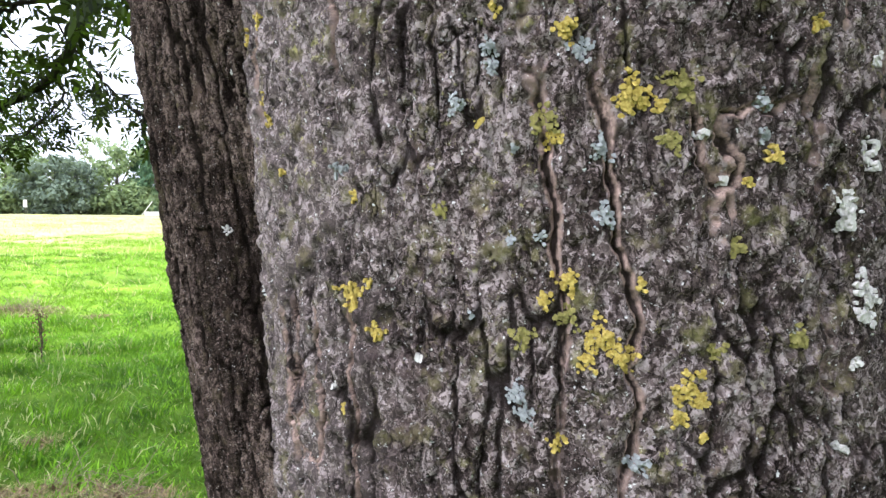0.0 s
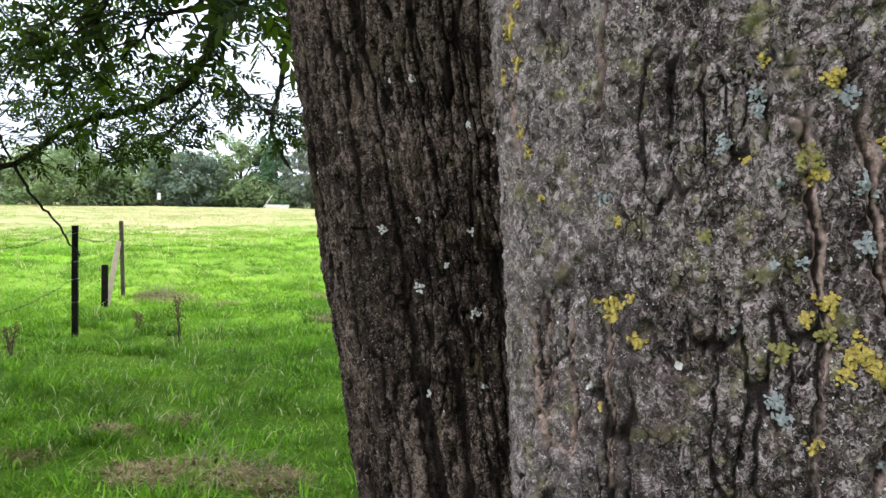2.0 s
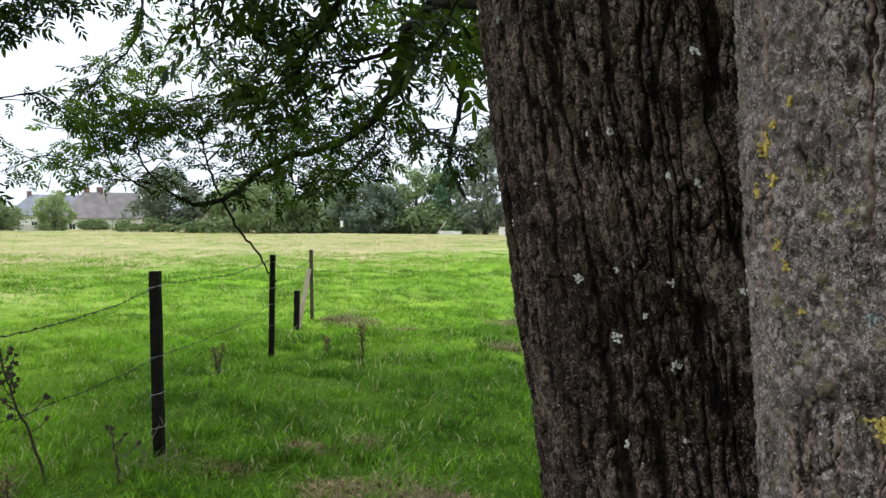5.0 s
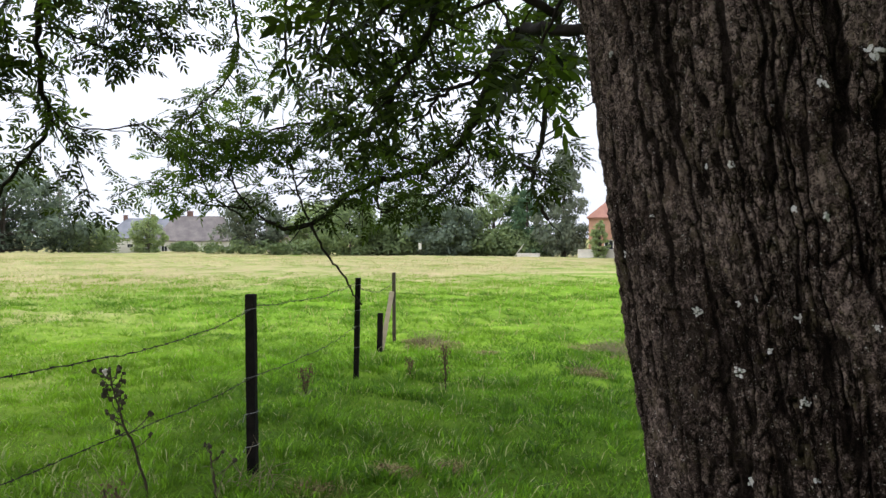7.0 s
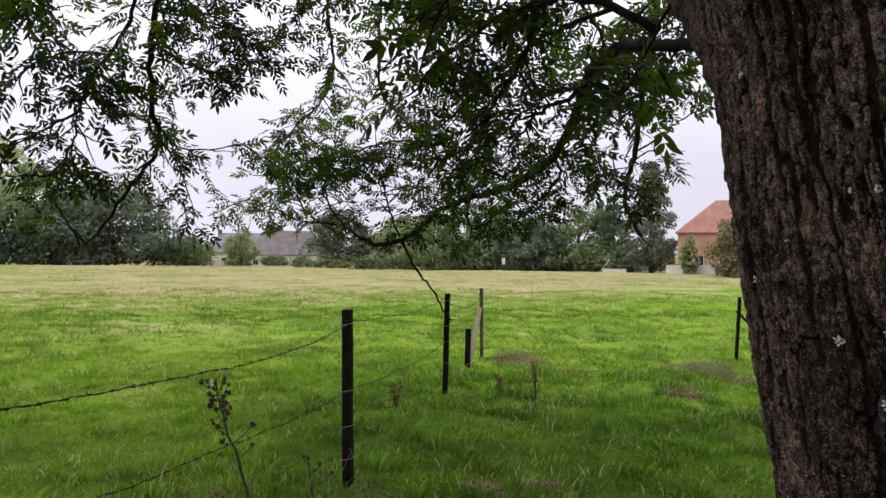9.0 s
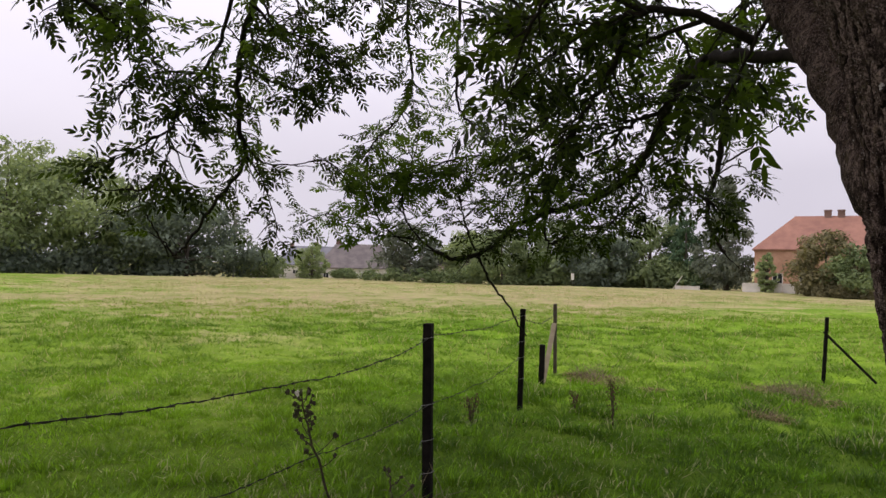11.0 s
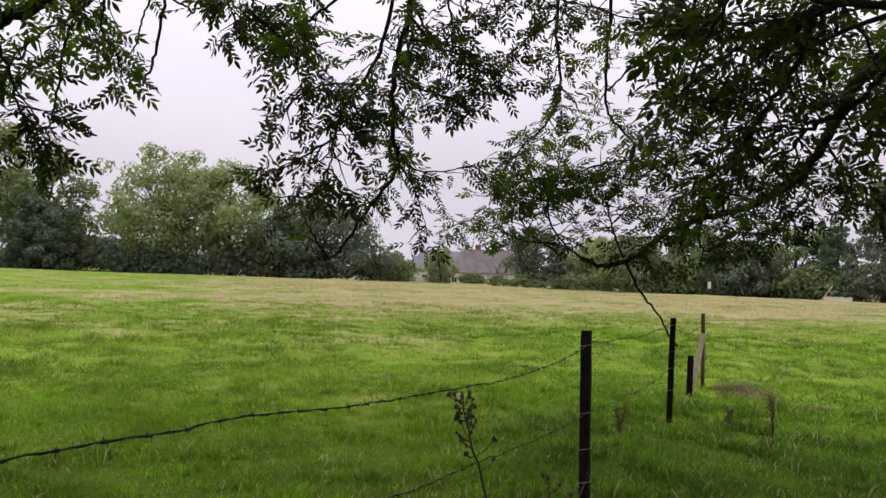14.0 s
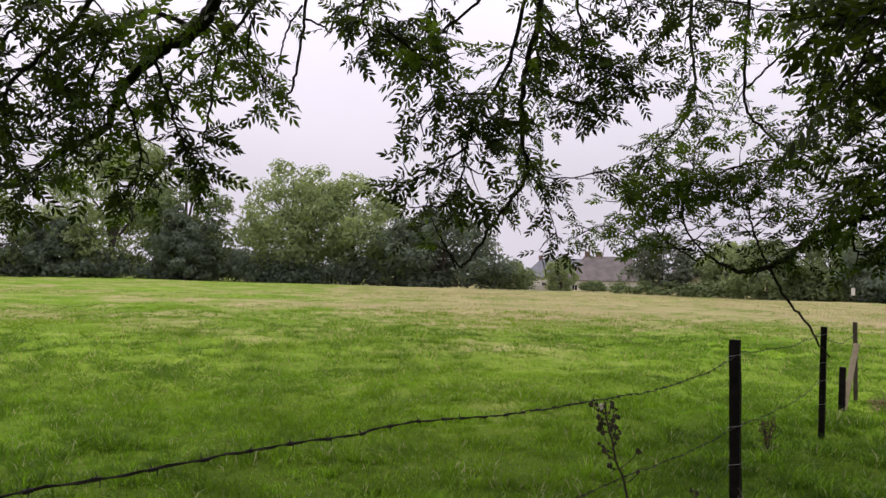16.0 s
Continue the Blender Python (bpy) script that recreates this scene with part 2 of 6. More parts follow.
    colour = n.mix(n.step(wood.outputs["Fac"], 0.10, 0.5, 0, 0.9), colour, n.mix(tone(small), brown, tuple(c * 0.5 for c in brown)))
    # shade in the cracks painted into the colour: furrow mask darkens their floors
    colour = n.mix(n.step(crack_shade.outputs["Fac"], 0.10, 0.55, 0, 0.9), colour, tuple(c * 0.5 for c in dark))
    height = n.math("ADD", n.math("MULTIPLY", value, 1.0), n.math("ADD", n.math("MULTIPLY", line, -1.4), n.math("MULTIPLY", n.noise(900 / size, 3), 0.4)))
    n.bump(height, 1.0, 0.0020 * size)
    return n.done(colour, 0.95, 0, 0.02)


def mat_ground():
    n = Nodes("pasture_soil")
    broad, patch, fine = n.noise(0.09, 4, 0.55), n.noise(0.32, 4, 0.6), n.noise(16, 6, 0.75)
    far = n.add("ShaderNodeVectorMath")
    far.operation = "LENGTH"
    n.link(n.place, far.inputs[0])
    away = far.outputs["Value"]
    # darker green near the origin, giving way to the sward from 3 to 11 m
    near_green = n.mix(n.step(fine, 0.35, 0.65), (0.018, 0.036, 0.004), (0.068, 0.118, 0.010))
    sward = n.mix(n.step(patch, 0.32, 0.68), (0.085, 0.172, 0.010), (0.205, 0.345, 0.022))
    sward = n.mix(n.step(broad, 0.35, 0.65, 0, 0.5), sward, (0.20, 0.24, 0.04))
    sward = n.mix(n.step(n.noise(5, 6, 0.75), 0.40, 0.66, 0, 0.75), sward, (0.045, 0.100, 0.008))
    green = n.mix(n.step(away, 3, 11), near_green, sward)
    straw = n.mix(n.step(patch, 0.3, 0.7), (0.225, 0.178, 0.098), (0.345, 0.262, 0.160))
    open_side = n.add("ShaderNodeVectorMath")
    open_side.operation = "DOT_PRODUCT"
    n.link(n.place, open_side.inputs[0])
    open_side.inputs[1].default_value = (-0.067, 0.0174, 0)
    grown = n.math("ADD", n.math("ADD", n.math("MULTIPLY", broad, 0.8), n.math("MULTIPLY", patch, 1.2)), n.step(open_side.outputs["Value"], 0.35, 1.9, -0.42, 0.14))
    greener = n.add("ShaderNodeVectorMath")
    greener.operation = "DOT_PRODUCT"
    n.link(n.place, greener.inputs[0])
    greener.inputs[1].default_value = (0.558, 1.0, 0)
    grown = n.math("ADD", grown, n.step(greener.outputs["Value"], -14, 6, -0.30, 0.0))
    streak = n.noise(1.6, 5, 0.7)
    colour = n.mix(n.math("MULTIPLY", n.step(grown, 0.78, 1.12, 0, 1.0), n.step(streak, 0.34, 0.62, 0.40, 0.95)), green, straw)
    soil = n.add("ShaderNodeAttribute")
    soil.attribute_name = "bare"
    colour = n.mix(n.math("MULTIPLY", soil.outputs["Fac"], n.step(fine, 0.3, 0.55, 0.6, 1.0)), colour, n.mix(n.step(fine, 0.4, 0.7), (0.110, 0.084, 0.040), (0.320, 0.250, 0.135)))
    wet = n.add("ShaderNodeAttribute")
    wet.attribute_name = "mud"
    ragged = n.math("ADD", wet.outputs["Fac"], n.step(n.noise(8, 5, 0.7), 0.3, 0.7, -0.55, 0.35))
    colour = n.mix(n.step(ragged, 0.25, 0.45), colour, n.mix(n.step(fine, 0.4, 0.65), (0.020, 0.016, 0.012), (0.075, 0.062, 0.048)))
    n.bump(n.math("ADD", fine, n.math("MULTIPLY", n.noise(9, 4, 0.6), n.math("MULTIPLY", wet.outputs["Fac"], 2.0))), 0.7, 0.05)
    return n.done(colour, n.step(wet.outputs["Fac"], 0.3, 0.8, 1.0, 0.5), 0, 0.05)


def mat_grass(name, dark, light, dry, dry_share, yellow=0.5, contrast=0.0, gloss=0.06, patchy=1.0):
    """Grass blades: each its own green, drifting between lush and yellowish tracts; some are dry."""
    n = Nodes(name)
    r = island(n)
    # contrast between blades also paints in glints and dark gaps of the turf
    colour = n.mix(n.step(r, contrast, 1.0), dark, light)
    colour = n.mix(n.step(n.noise(0.9, 5, 0.65), 0.44, 0.70, 0, 0.6), colour, (light[0] * 1.0, light[1] * 1.08, light[2] * 1.1))
    # dark patches in the colour stand in for shade in hollows between clumps
    colour = n.mix(n.step(n.noise(1.3, 4, 0.6), 0.46, 0.60, 0, 0.6 * patchy), colour, dark)
    colour = n.mix(n.step(n.noise(3.1, 3, 0.6), 0.52, 0.66, 0, 0.7 * patchy), colour, tuple(c * 0.7 for c in dark))
    colour = n.mix(n.step(n.noise(0.11, 4, 0.6), 0.45, 0.65, 0, yellow), colour, (light[0] * 1.22, light[1] * 1.02, light[2]))
    chance = n.math("ADD", r, n.step(n.noise(0.5, 4, 0.6), 0.5, 0.75, 0.0, 0.16))
    colour = n.mix(n.step(chance, 1 - dry_share, 1 - dry_share + 0.02), colour, dry)
    n.done(colour, 0.62 - 0.7 * gloss, 0, gloss)
    n.leafy(colour, n.mix(0.35, colour, (0.24, 0.46, 0.022)), 0.42)
    return n.mat


BARK_PALE = mat_bark("grey_lichened_bark", ((0.0195, 0.0140, 0.0126), (0.084, 0.0632, 0.0588), (0.262, 0.214, 0.210)), (0.34, 0.235, 0.20), (0.52, 0.51, 0.49), 0.55, 0.6, (0.140, 0.128, 0.050), 0.2)
BARK_DARK = mat_bark("dark_furrowed_bark", ((0.0090, 0.0060, 0.0050), (0.042, 0.0290, 0.0242), (0.160, 0.118, 0.099)), (0.012, 0.009, 0.007), (0.40, 0.37, 0.34), 1.5, 0.8, (0.062, 0.050, 0.026))
TWIG = mat_plain("dark_twig_bark", (0.010, 0.008, 0.006), (0.026, 0.021, 0.016), 30, 0.9, 0.4, 0.002, specular=0.04)
LICHEN_YELLOW = mat_plain("yellow_lichen", (0.25, 0.175, 0.030), (0.44, 0.345, 0.105), 900, 0.9, 0.5, 0.0006, fine=4)
LICHEN_OLIVE = mat_plain("olive_lichen", (0.13, 0.112, 0.034), (0.22, 0.192, 0.065), 600, 0.9, 0.5, 0.0006, fine=4)
LICHEN_GREY = mat_plain("blue_grey_lichen", (0.17, 0.175, 0.178), (0.30, 0.302, 0.305), 700, 0.9, 0.5, 0.0006, fine=4)
LICHEN_WHITE = mat_plain("white_crust_lichen", (0.34, 0.318, 0.300), (0.50, 0.47, 0.445), 500, 0.92, 0.5, 0.0006, fine=5)
GROUND = mat_ground()
GRASS_NEAR = mat_grass("lush_grass", (0.011, 0.038, 0.004), (0.235, 0.450, 0.022), (0.36, 0.34, 0.18), 0.05, 0.4, 0.45, 0.14)
GRASS_MID = mat_grass("pasture_grass", (0.032, 0.088, 0.008), (0.182, 0.310, 0.018), (0.36, 0.29, 0.17), 0.10, 0.4, 0.1, 0.04, 0.25)
GRASS_TUSSOCK = mat_grass("tussock_grass", (0.020, 0.052, 0.005), (0.100, 0.190, 0.016), (0.30, 0.27, 0.14), 0.03, 0.3)
GRASS_FAR = mat_grass("seeding_grass", (0.16, 0.19, 0.05), (0.36, 0.28, 0.14), (0.46, 0.35, 0.21), 0.4, 0.2, 0.0, 0.04, 0.2)
POST = mat_plain("weathered_black_post", (0.005, 0.0045, 0.004), (0.015, 0.012, 0.010), 14, 0.75, 0.5, 0.004, specular=0.05)
POST_GREY = mat_plain("grey_weathered_wood", (0.035, 0.026, 0.018), (0.080, 0.062, 0.044), 10, 0.85, 0.5, 0.004)
PLANK = mat_plain("pale_new_wood", (0.33, 0.26, 0.18), (0.48, 0.39, 0.28), 9, 0.75, 0.3, 0.002)
WIRE_PALE = mat_plain("galvanised_wire", (0.16, 0.16, 0.16), (0.30, 0.29, 0.28), 80, 0.45, 0.2, 0.0005, 0.6)
WIRE = mat_plain("rusted_wire", (0.012, 0.010, 0.009), (0.032, 0.024, 0.019), 60, 0.7, 0.3, 0.001, 0.2)


# ---- the ground: one sheet of pasture ----
BARE = [(-1.63, 3.79, 0.22), (-1.3, 3.74, 0.2), (-1.98, 3.72, 0.18), (-2.5, 4.34, 0.12), (-2.2, 4.6, 0.07), (-2.76, 3.84, 0.12), (-2.76, 10.95, 0.43), (-2.15, 10.15, 0.34), (-4.88, 9.68, 0.36), (-5.25, 9.9, 0.18), (-2.34, 8.75, 0.24), (-4.0, 9.5, 0.13)]


def drifts(x, y, scale, octaves, seed):
    """Patchiness without a grain: two turned noises."""
    a = fbm((x * 0.79 - y * 0.61) * scale, (x * 0.61 + y * 0.79) * scale, octaves, seed)
    b = fbm((x * 0.31 + y * 0.95) * scale * 1.3, (-x * 0.95 + y * 0.31) * scale * 1.3, octaves, seed + 50)
    return 0.75 * (a + b)


def gz(x, y):
    """Height of the ground: a gentle fall away from the tree, with hummocks."""
    x, y = np.asarray(x, float), np.asarray(y, float)
    r = np.hypot(x, y)
    lift = np.clip((r - 1.5) / 6, 0, 1)
    hummock = (0.035 * fbm(x * 0.55, y * 0.55, 3, 5) + 0.035 * fbm(x * 1.7, y * 1.7, 2, 6)) * lift * np.clip((r - 3.5) / 5, 0, 1)
    mound = 0.055 * np.clip(drifts(x, y, 0.8, 2, 61) - 0.05, 0, 1.2) * np.clip((r - 7) / 6, 0, 1) * np.clip((110 - r) / 40, 0, 1)
    swell = 0.16 * fbm(x * 0.05, y * 0.05, 2, 9) * np.clip((r - 12) / 40, 0, 1)
    return -0.042 * np.log1p(np.exp(np.clip((y - 8) / 6, -30, 30))) * (1 / (1 + (r / 600) ** 2)) + hummock + mound - 0.32 * np.clip((y - 42) / 30, 0, 1) ** 1.5 + swell * (1 / (1 + (r / 500) ** 2))


def bare_at(x, y):
    b = np.zeros(np.shape(x))
    for bx, by, br in BARE:
        d = np.hypot(np.asarray(x) - bx, (np.asarray(y) - by) * 1.4) / br
        b = np.maximum(b, np.clip(1.1 - d + 0.75 * fbm(np.asarray(x) * 3.1, np.asarray(y) * 3.1, 3, 21), 0, 1))
    return b


def mud_at(x, y):
    """Wet trodden mud under the tree, with a ragged edge."""
    x, y = np.asarray(x), np.asarray(y)
    m = np.zeros(np.shape(x))
    for mx, my, mr in ((-1.63, 3.80, 0.26), (-1.86, 3.74, 0.20), (-1.28, 3.72, 0.20)):
        m = np.maximum(m, np.clip(1.0 - np.hypot(x - mx, (y - my) * 1.5) / mr + 0.9 * fbm(x * 4.3, y * 4.3, 3, 27), 0, 1))
    return m


def build_ground():
    rings = np.concatenate([np.linspace(0.25, 14, 84), np.geomspace(14.3, 110, 110), np.geomspace(118, 4500, 22)])
    a = np.radians(np.concatenate([np.arange(48, 192, 0.45), np.arange(192, 408, 4.0)]))
    spokes = len(a)
    x, y = rings[:, None] * np.cos(a), rings[:, None] * np.sin(a)
    verts = np.stack([x, y, gz(x, y)], -1).reshape(-1, 3)
    i, k = np.meshgrid(np.arange(len(rings) - 1), np.arange(spokes), indexing="ij")
    j = (k + 1) % spokes
    quads = np.stack([i * spokes + k, (i + 1) * spokes + k, (i + 1) * spokes + j, i * spokes + j], -1).reshape(-1, 4)
    verts = np.vstack([verts, [[0, 0, float(gz(0, 0))]]])
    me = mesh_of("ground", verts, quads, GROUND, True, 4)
    bm = bmesh.new()
    bm.from_mesh(me)
    bm.verts.ensure_lookup_table()
    hub = bm.verts[len(verts) - 1]
    for s in range(spokes):
        bm.faces.new((hub, bm.verts[s], bm.verts[(s + 1) % spokes])).smooth = True
    bm.to_mesh(me)
    bm.free()
    flat = bare_at(verts[:, 0], verts[:, 1])
    me.attributes.new("bare", "FLOAT", "POINT").data.foreach_set("value", flat.astype(np.float32))
    me.attributes.new("mud", "FLOAT", "POINT").data.foreach_set("value", mud_at(verts[:, 0], verts[:, 1]).astype(np.float32))
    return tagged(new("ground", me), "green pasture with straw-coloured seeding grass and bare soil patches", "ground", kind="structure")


build_ground()


def blades(name, label, x, y, length, width, lean, mat, seed, joints=2, side=None):
    """One mesh of grass blades, each bent over towards its own side."""
    rng = np.random.default_rng(seed)
    n = len(x)
    z = gz(x, y) - 0.004
    a, b = rng.uniform(0, 2 * math.pi, n), rng.uniform(0, 2 * math.pi, n)
    b = b if side is None else side
    ux, uy = np.cos(a), np.sin(a)
    lx, ly = np.cos(b), np.sin(b)
    bend = lean * rng.uniform(0.3, 1.3, n)
    levels = [(0.0, 1.0), (0.55, 0.75), (1.0, 0.0)] if joints == 2 else [(0.0, 1.0), (1.0, 0.0)]
    verts = []
    for h, w in levels:
        sx, sy = x + lx * length * bend * h * h, y + ly * length * bend * h * h
        sz = z + length * h * np.maximum(0.12, 1 - 0.38 * bend * h)
        if w:
            verts += [np.stack([sx - ux * width * w / 2, sy - uy * width * w / 2, sz], -1), np.stack([sx + ux * width * w / 2, sy + uy * width * w / 2, sz], -1)]
        else:
            verts.append(np.stack([sx, sy, sz], -1))
    per = len(verts)
    verts = np.stack(verts, 1).reshape(-1, 3)
    base = (np.arange(n) * per)[:, None]
    if joints == 2:
        tris = np.concatenate([base + [0, 1, 3], base + [0, 3, 2], base + [2, 3, 4]], 0)
    else:
        tris = base + [0, 1, 2]
    return tagged(new(name, mesh_of(name, verts, tris, mat, False, 3)), label, "grass", kind="stuff")


def scatter(rng, n, r0, r1, b0=-42.0, b1=100.0):
    """Points spread evenly over a sector; bearings turn from +y towards -x."""
    r = np.sqrt(rng.uniform(r0 * r0, r1 * r1, n))
    b = np.radians(rng.uniform(b0, b1, n))
    return -r * np.sin(b), r * np.cos(b)


def tufts(rng, x, y, per, spread):
    """Blades gathered round tuft centres: places, and the side each leans to (outwards)."""
    n = len(x) * per
    bx, by = np.repeat(x, per) + rng.normal(0, spread, n), np.repeat(y, per) + rng.normal(0, spread, n)
    lean = np.arctan2(by - np.repeat(y, per), bx - np.repeat(x, per)) + rng.normal(0, 0.6, n)
    return bx, by, lean


def clear_of_stems(x, y):
    return (np.hypot(x - 0.3, y - 1.63) > 0.78) & (np.hypot(x - 0.27, y - 0.46) > 0.22)


def build_grass():
    rng = np.random.default_rng(4)
    cx, cy = scatter(rng, 1750, 2.4, 10.5)
    size = rng.uniform(0, 1, len(cx)) ** 2
    pick = rng.integers(0, len(cx), 9500)
    ox, oy = rng.normal(0, 0.075, len(pick)), rng.normal(0, 0.075, len(pick))
    x, y = cx[pick] + ox, cy[pick] + oy
    rise = (0.35 + 0.9 * size[pick]) * np.exp(-(np.hypot(ox, oy) / 0.13) ** 2)
    fine = drifts(x, y, 2.6, 2, 30)
    hump = drifts(x, y, 0.8, 3, 31) + 0.5 * fine
    shade = np.clip(1.2 - np.hypot(x + 0.6, y - 2.6) / 4.2, 0, 1)
    keep = (rng.uniform(0, 1, len(x)) > bare_at(x, y) * 0.72 + mud_at(x, y) * 0.5 + 0.12 * shade - 0.2 * hump + 0.35 * np.clip(-fine, 0, 1)) & clear_of_stems(x, y)
    x, y, hump, rise = x[keep], y[keep], hump[keep], rise[keep]
    per = 14
    bx, by, lean = tufts(rng, x, y, per, 0.045)
    drift = 2.4 * vnoise(bx * 0.8, by * 0.8, 44)
    lean = np.where(rng.uniform(0, 1, len(bx)) < 0.3, drift + rng.normal(0, 0.5, len(bx)), lean)
    tall = np.repeat((0.030 + 0.120 * rise + 0.03 * np.clip(hump, 0, 1.2)), per) * rng.uniform(0.5, 1.3, len(bx))
    line = np.exp(-((bx + 0.37 * (by - 3.9) + 3.33) / 0.3) ** 2)
    tall = tall * (1 + 0.4 * line * rng.uniform(0, 1, len(bx)))
    tall = tall * (0.45 + 0.55 * np.clip(np.min([np.hypot(bx - p[0], by - p[1]) for p in ((-3.33, 3.9), (-4.63, 7.2))], 0) / 0.5, 0, 1))
    blades("grass", "lush green grass tufts under the tree", bx, by, tall, 0.008 + 0.008 * rng.uniform(0, 1, len(bx)), 0.85, GRASS_NEAR, 1, 2, lean)
    x, y = scatter(rng, 17000, 2.4, 12.5)
    keep = (rng.uniform(0, 1, len(x)) > bare_at(x, y) * 0.8 + mud_at(x, y) * 0.8) & clear_of_stems(x, y)
    bx, by, lean = tufts(rng, x[keep], y[keep], 14, 0.06)
    blades("grass", "short green turf between the grass tufts", bx, by, rng.uniform(0.022, 0.062, len(bx)), 0.007 + 0.008 * rng.uniform(0, 1, len(bx)), 0.8, GRASS_NEAR, 11, 1, lean)
    x, y = scatter(rng, 26000, 9.0, 36)
    hump = drifts(x, y, 0.8, 2, 61)
    fade = np.clip((np.hypot(x, y) - 9.0) / 2.0, 0.1, 1) * np.clip((37 - np.hypot(x, y)) / 12, 0, 1)
    keep = rng.uniform(0, 1, len(x)) < fade * (1 - bare_at(x, y) * 0.85) * (0.6 + 0.5 * np.clip(hump + 0.4, 0, 1))
    x, y, hump = x[keep], y[keep], hump[keep]
    bx, by, lean = tufts(rng, x, y, 15, 0.075)
    tall = np.repeat(0.05 + 0.05 * rng.uniform(0, 1, len(x)) + 0.08 * np.clip(hump, 0, 1), 15) * rng.uniform(0.6, 1.3, len(bx))
    blades("grass", "bright green pasture grass tufts", bx, by, tall, 0.010 + 0.010 * rng.uniform(0, 1, len(bx)), 1.0, GRASS_MID, 2, 1, lean)
    x, y = scatter(rng, 110000, 11, 85)
    r = np.hypot(x, y)
    drift = drifts(x, y, 0.07, 4, 35) + 0.6 * drifts(x, y, 0.45, 3, 36)
    keep = rng.uniform(-0.6, 1.2, len(x)) < drift + np.clip((-0.067 * x + 0.0174 * y - 1.35) / 1.2, -0.8, 0.4) - np.clip((4 - 0.558 * x - y) / 20, 0, 0.8)
    x, y = x[keep], y[keep]
    blades("seeding_grass", "straw-coloured seeding grass stems in the open pasture", x, y, (0.13 + 0.15 * rng.uniform(0, 1, len(x))) * np.clip(1.25 - np.hypot(x, y) / 90, 0.3, 1), 0.008 + 0.0004 * np.hypot(x, y), 0.6, GRASS_FAR, 3, 1)
    x, y = scatter(rng, 5200, 10, 90)
    keep = rng.uniform(-0.1, 1.0, len(x)) < drifts(x, y, 0.17, 4, 39)
    bx, by, lean = tufts(rng, x[keep], y[keep], 22, 0.24)
    blades("grass", "dark green tussocks in the open pasture", bx, by, (0.05 + 0.06 * rng.uniform(0, 1, len(bx))) * np.clip(1.3 - np.hypot(bx, by) / 110, 0.4, 1), 0.022 + 0.0005 * np.hypot(bx, by), 1.2, GRASS_MID, 5, 1, lean)

    x, y = scatter(rng, 3200, 3.0, 22)
    keep = (drifts(x, y, 0.4, 3, 52) > rng.uniform(-0.7, 0.6, len(x))) & clear_of_stems(x, y) & (bare_at(x, y) < 0.3)
    bx, by, lean = tufts(rng, x[keep], y[keep], 34, 0.085)
    core = np.exp(-np.hypot(bx - np.repeat(x[keep], 34), by - np.repeat(y[keep], 34)) / 0.12)
    tall = np.repeat(rng.uniform(0.10, 0.19, keep.sum()) * np.where(np.hypot(x, y)[keep] < 9, 1.25, 1.0), 34) * (0.55 + 0.7 * core)
    blades("grass", "dark green grazed tussocks in the pasture", bx, by, tall, 0.006 + 0.0008 * np.hypot(bx, by), 1.5, GRASS_TUSSOCK, 7, 1, lean)


build_grass()


# ---- the two stems close by ----
D = math.pi / 180


def spaced(stops):
    """Values along stops of (start, step), the last start being the end."""
    out = []
    for (a, s), (b, _) in zip(stops, stops[1:]):
        n = max(1, int(round((b - a) / s)))
        out += list(np.linspace(a, b, n, endpoint=False))
    return np.array(out + [stops[-1][0]])


def pale_relief(u, v):
    """Bark of the near stem: upright plates parted by jagged cracks (metres in, metres out); also crack and bare-wood masks."""
    u2 = u + 0.0016 * fbm(u * 90, v * 70, 4, 3) + 0.0030 * vnoise(v * 24, u * 9, 8) + 0.0007 * fbm(u * 260, v * 210, 2, 11)
    v2 = v + 0.008 * fbm(u * 60, v * 30, 3, 9)
    f1, f2, val = cells(u2 * 100, v2 * 21, 20)
    gap = f2 - f1
    gate = np.clip(0.42 + 1.5 * vnoise(u * 40, v * 24, 15), 0, 1)
    crack = np.clip(1 - gap / (0.09 + 0.09 * gate), 0, 1) ** 0.7 * gate
    b1, b2, bval = cells(u2 * 150, v2 * 60, 22)
    seam = np.clip(1 - (b2 - b1) / 0.10, 0, 1) * np.clip(0.2 + 1.6 * vnoise(u * 30, v * 34, 27), 0, 1)
    wave = lambda w: vnoise(w * 52, v * 5.5, 17)
    slope = (wave(u2 + 0.0008) - wave(u2 - 0.0008)) / 0.0016
    off = np.abs(wave(u2) + 0.06 * fbm(u2 * 150, v * 80, 3, 18)) / (np.abs(slope) + 14)
    worn = np.clip(0.10 + 1.9 * vnoise(u * 18, v * 14, 65), 0, 1)
    main = np.clip(1.5 - off / 0.0012, 0, 1) * np.clip(1.4 * worn - 0.3, 0, 1)
    deep = np.clip(1.3 - off / 0.0008, 0, 1) * (0.3 + 0.7 * worn)
    g1, g2, gval = cells(u2 * 330, v * 240, 25)
    lump = np.clip(0.5 + 1.2 * vnoise(u * 60, v * 50, 33), 0.1, 1)
    h = 0.0012 * (val - 0.5) + 0.0004 * np.sqrt(np.clip(gap, 0, 0.6)) - 0.0019 * crack + 0.0012 * (bval - 0.5) - 0.0010 * seam
    h = h - 0.0012 * np.clip(1 - off / 0.004, 0, 1) - 0.0034 * deep
    h = h + 0.0017 * (gval - 0.5) * lump + 0.0012 * fbm(u2 * 260, v * 190, 3, 28) + 0.0022 * vnoise(u * 14, v * 5, 50)
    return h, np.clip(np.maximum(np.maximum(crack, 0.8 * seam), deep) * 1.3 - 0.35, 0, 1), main


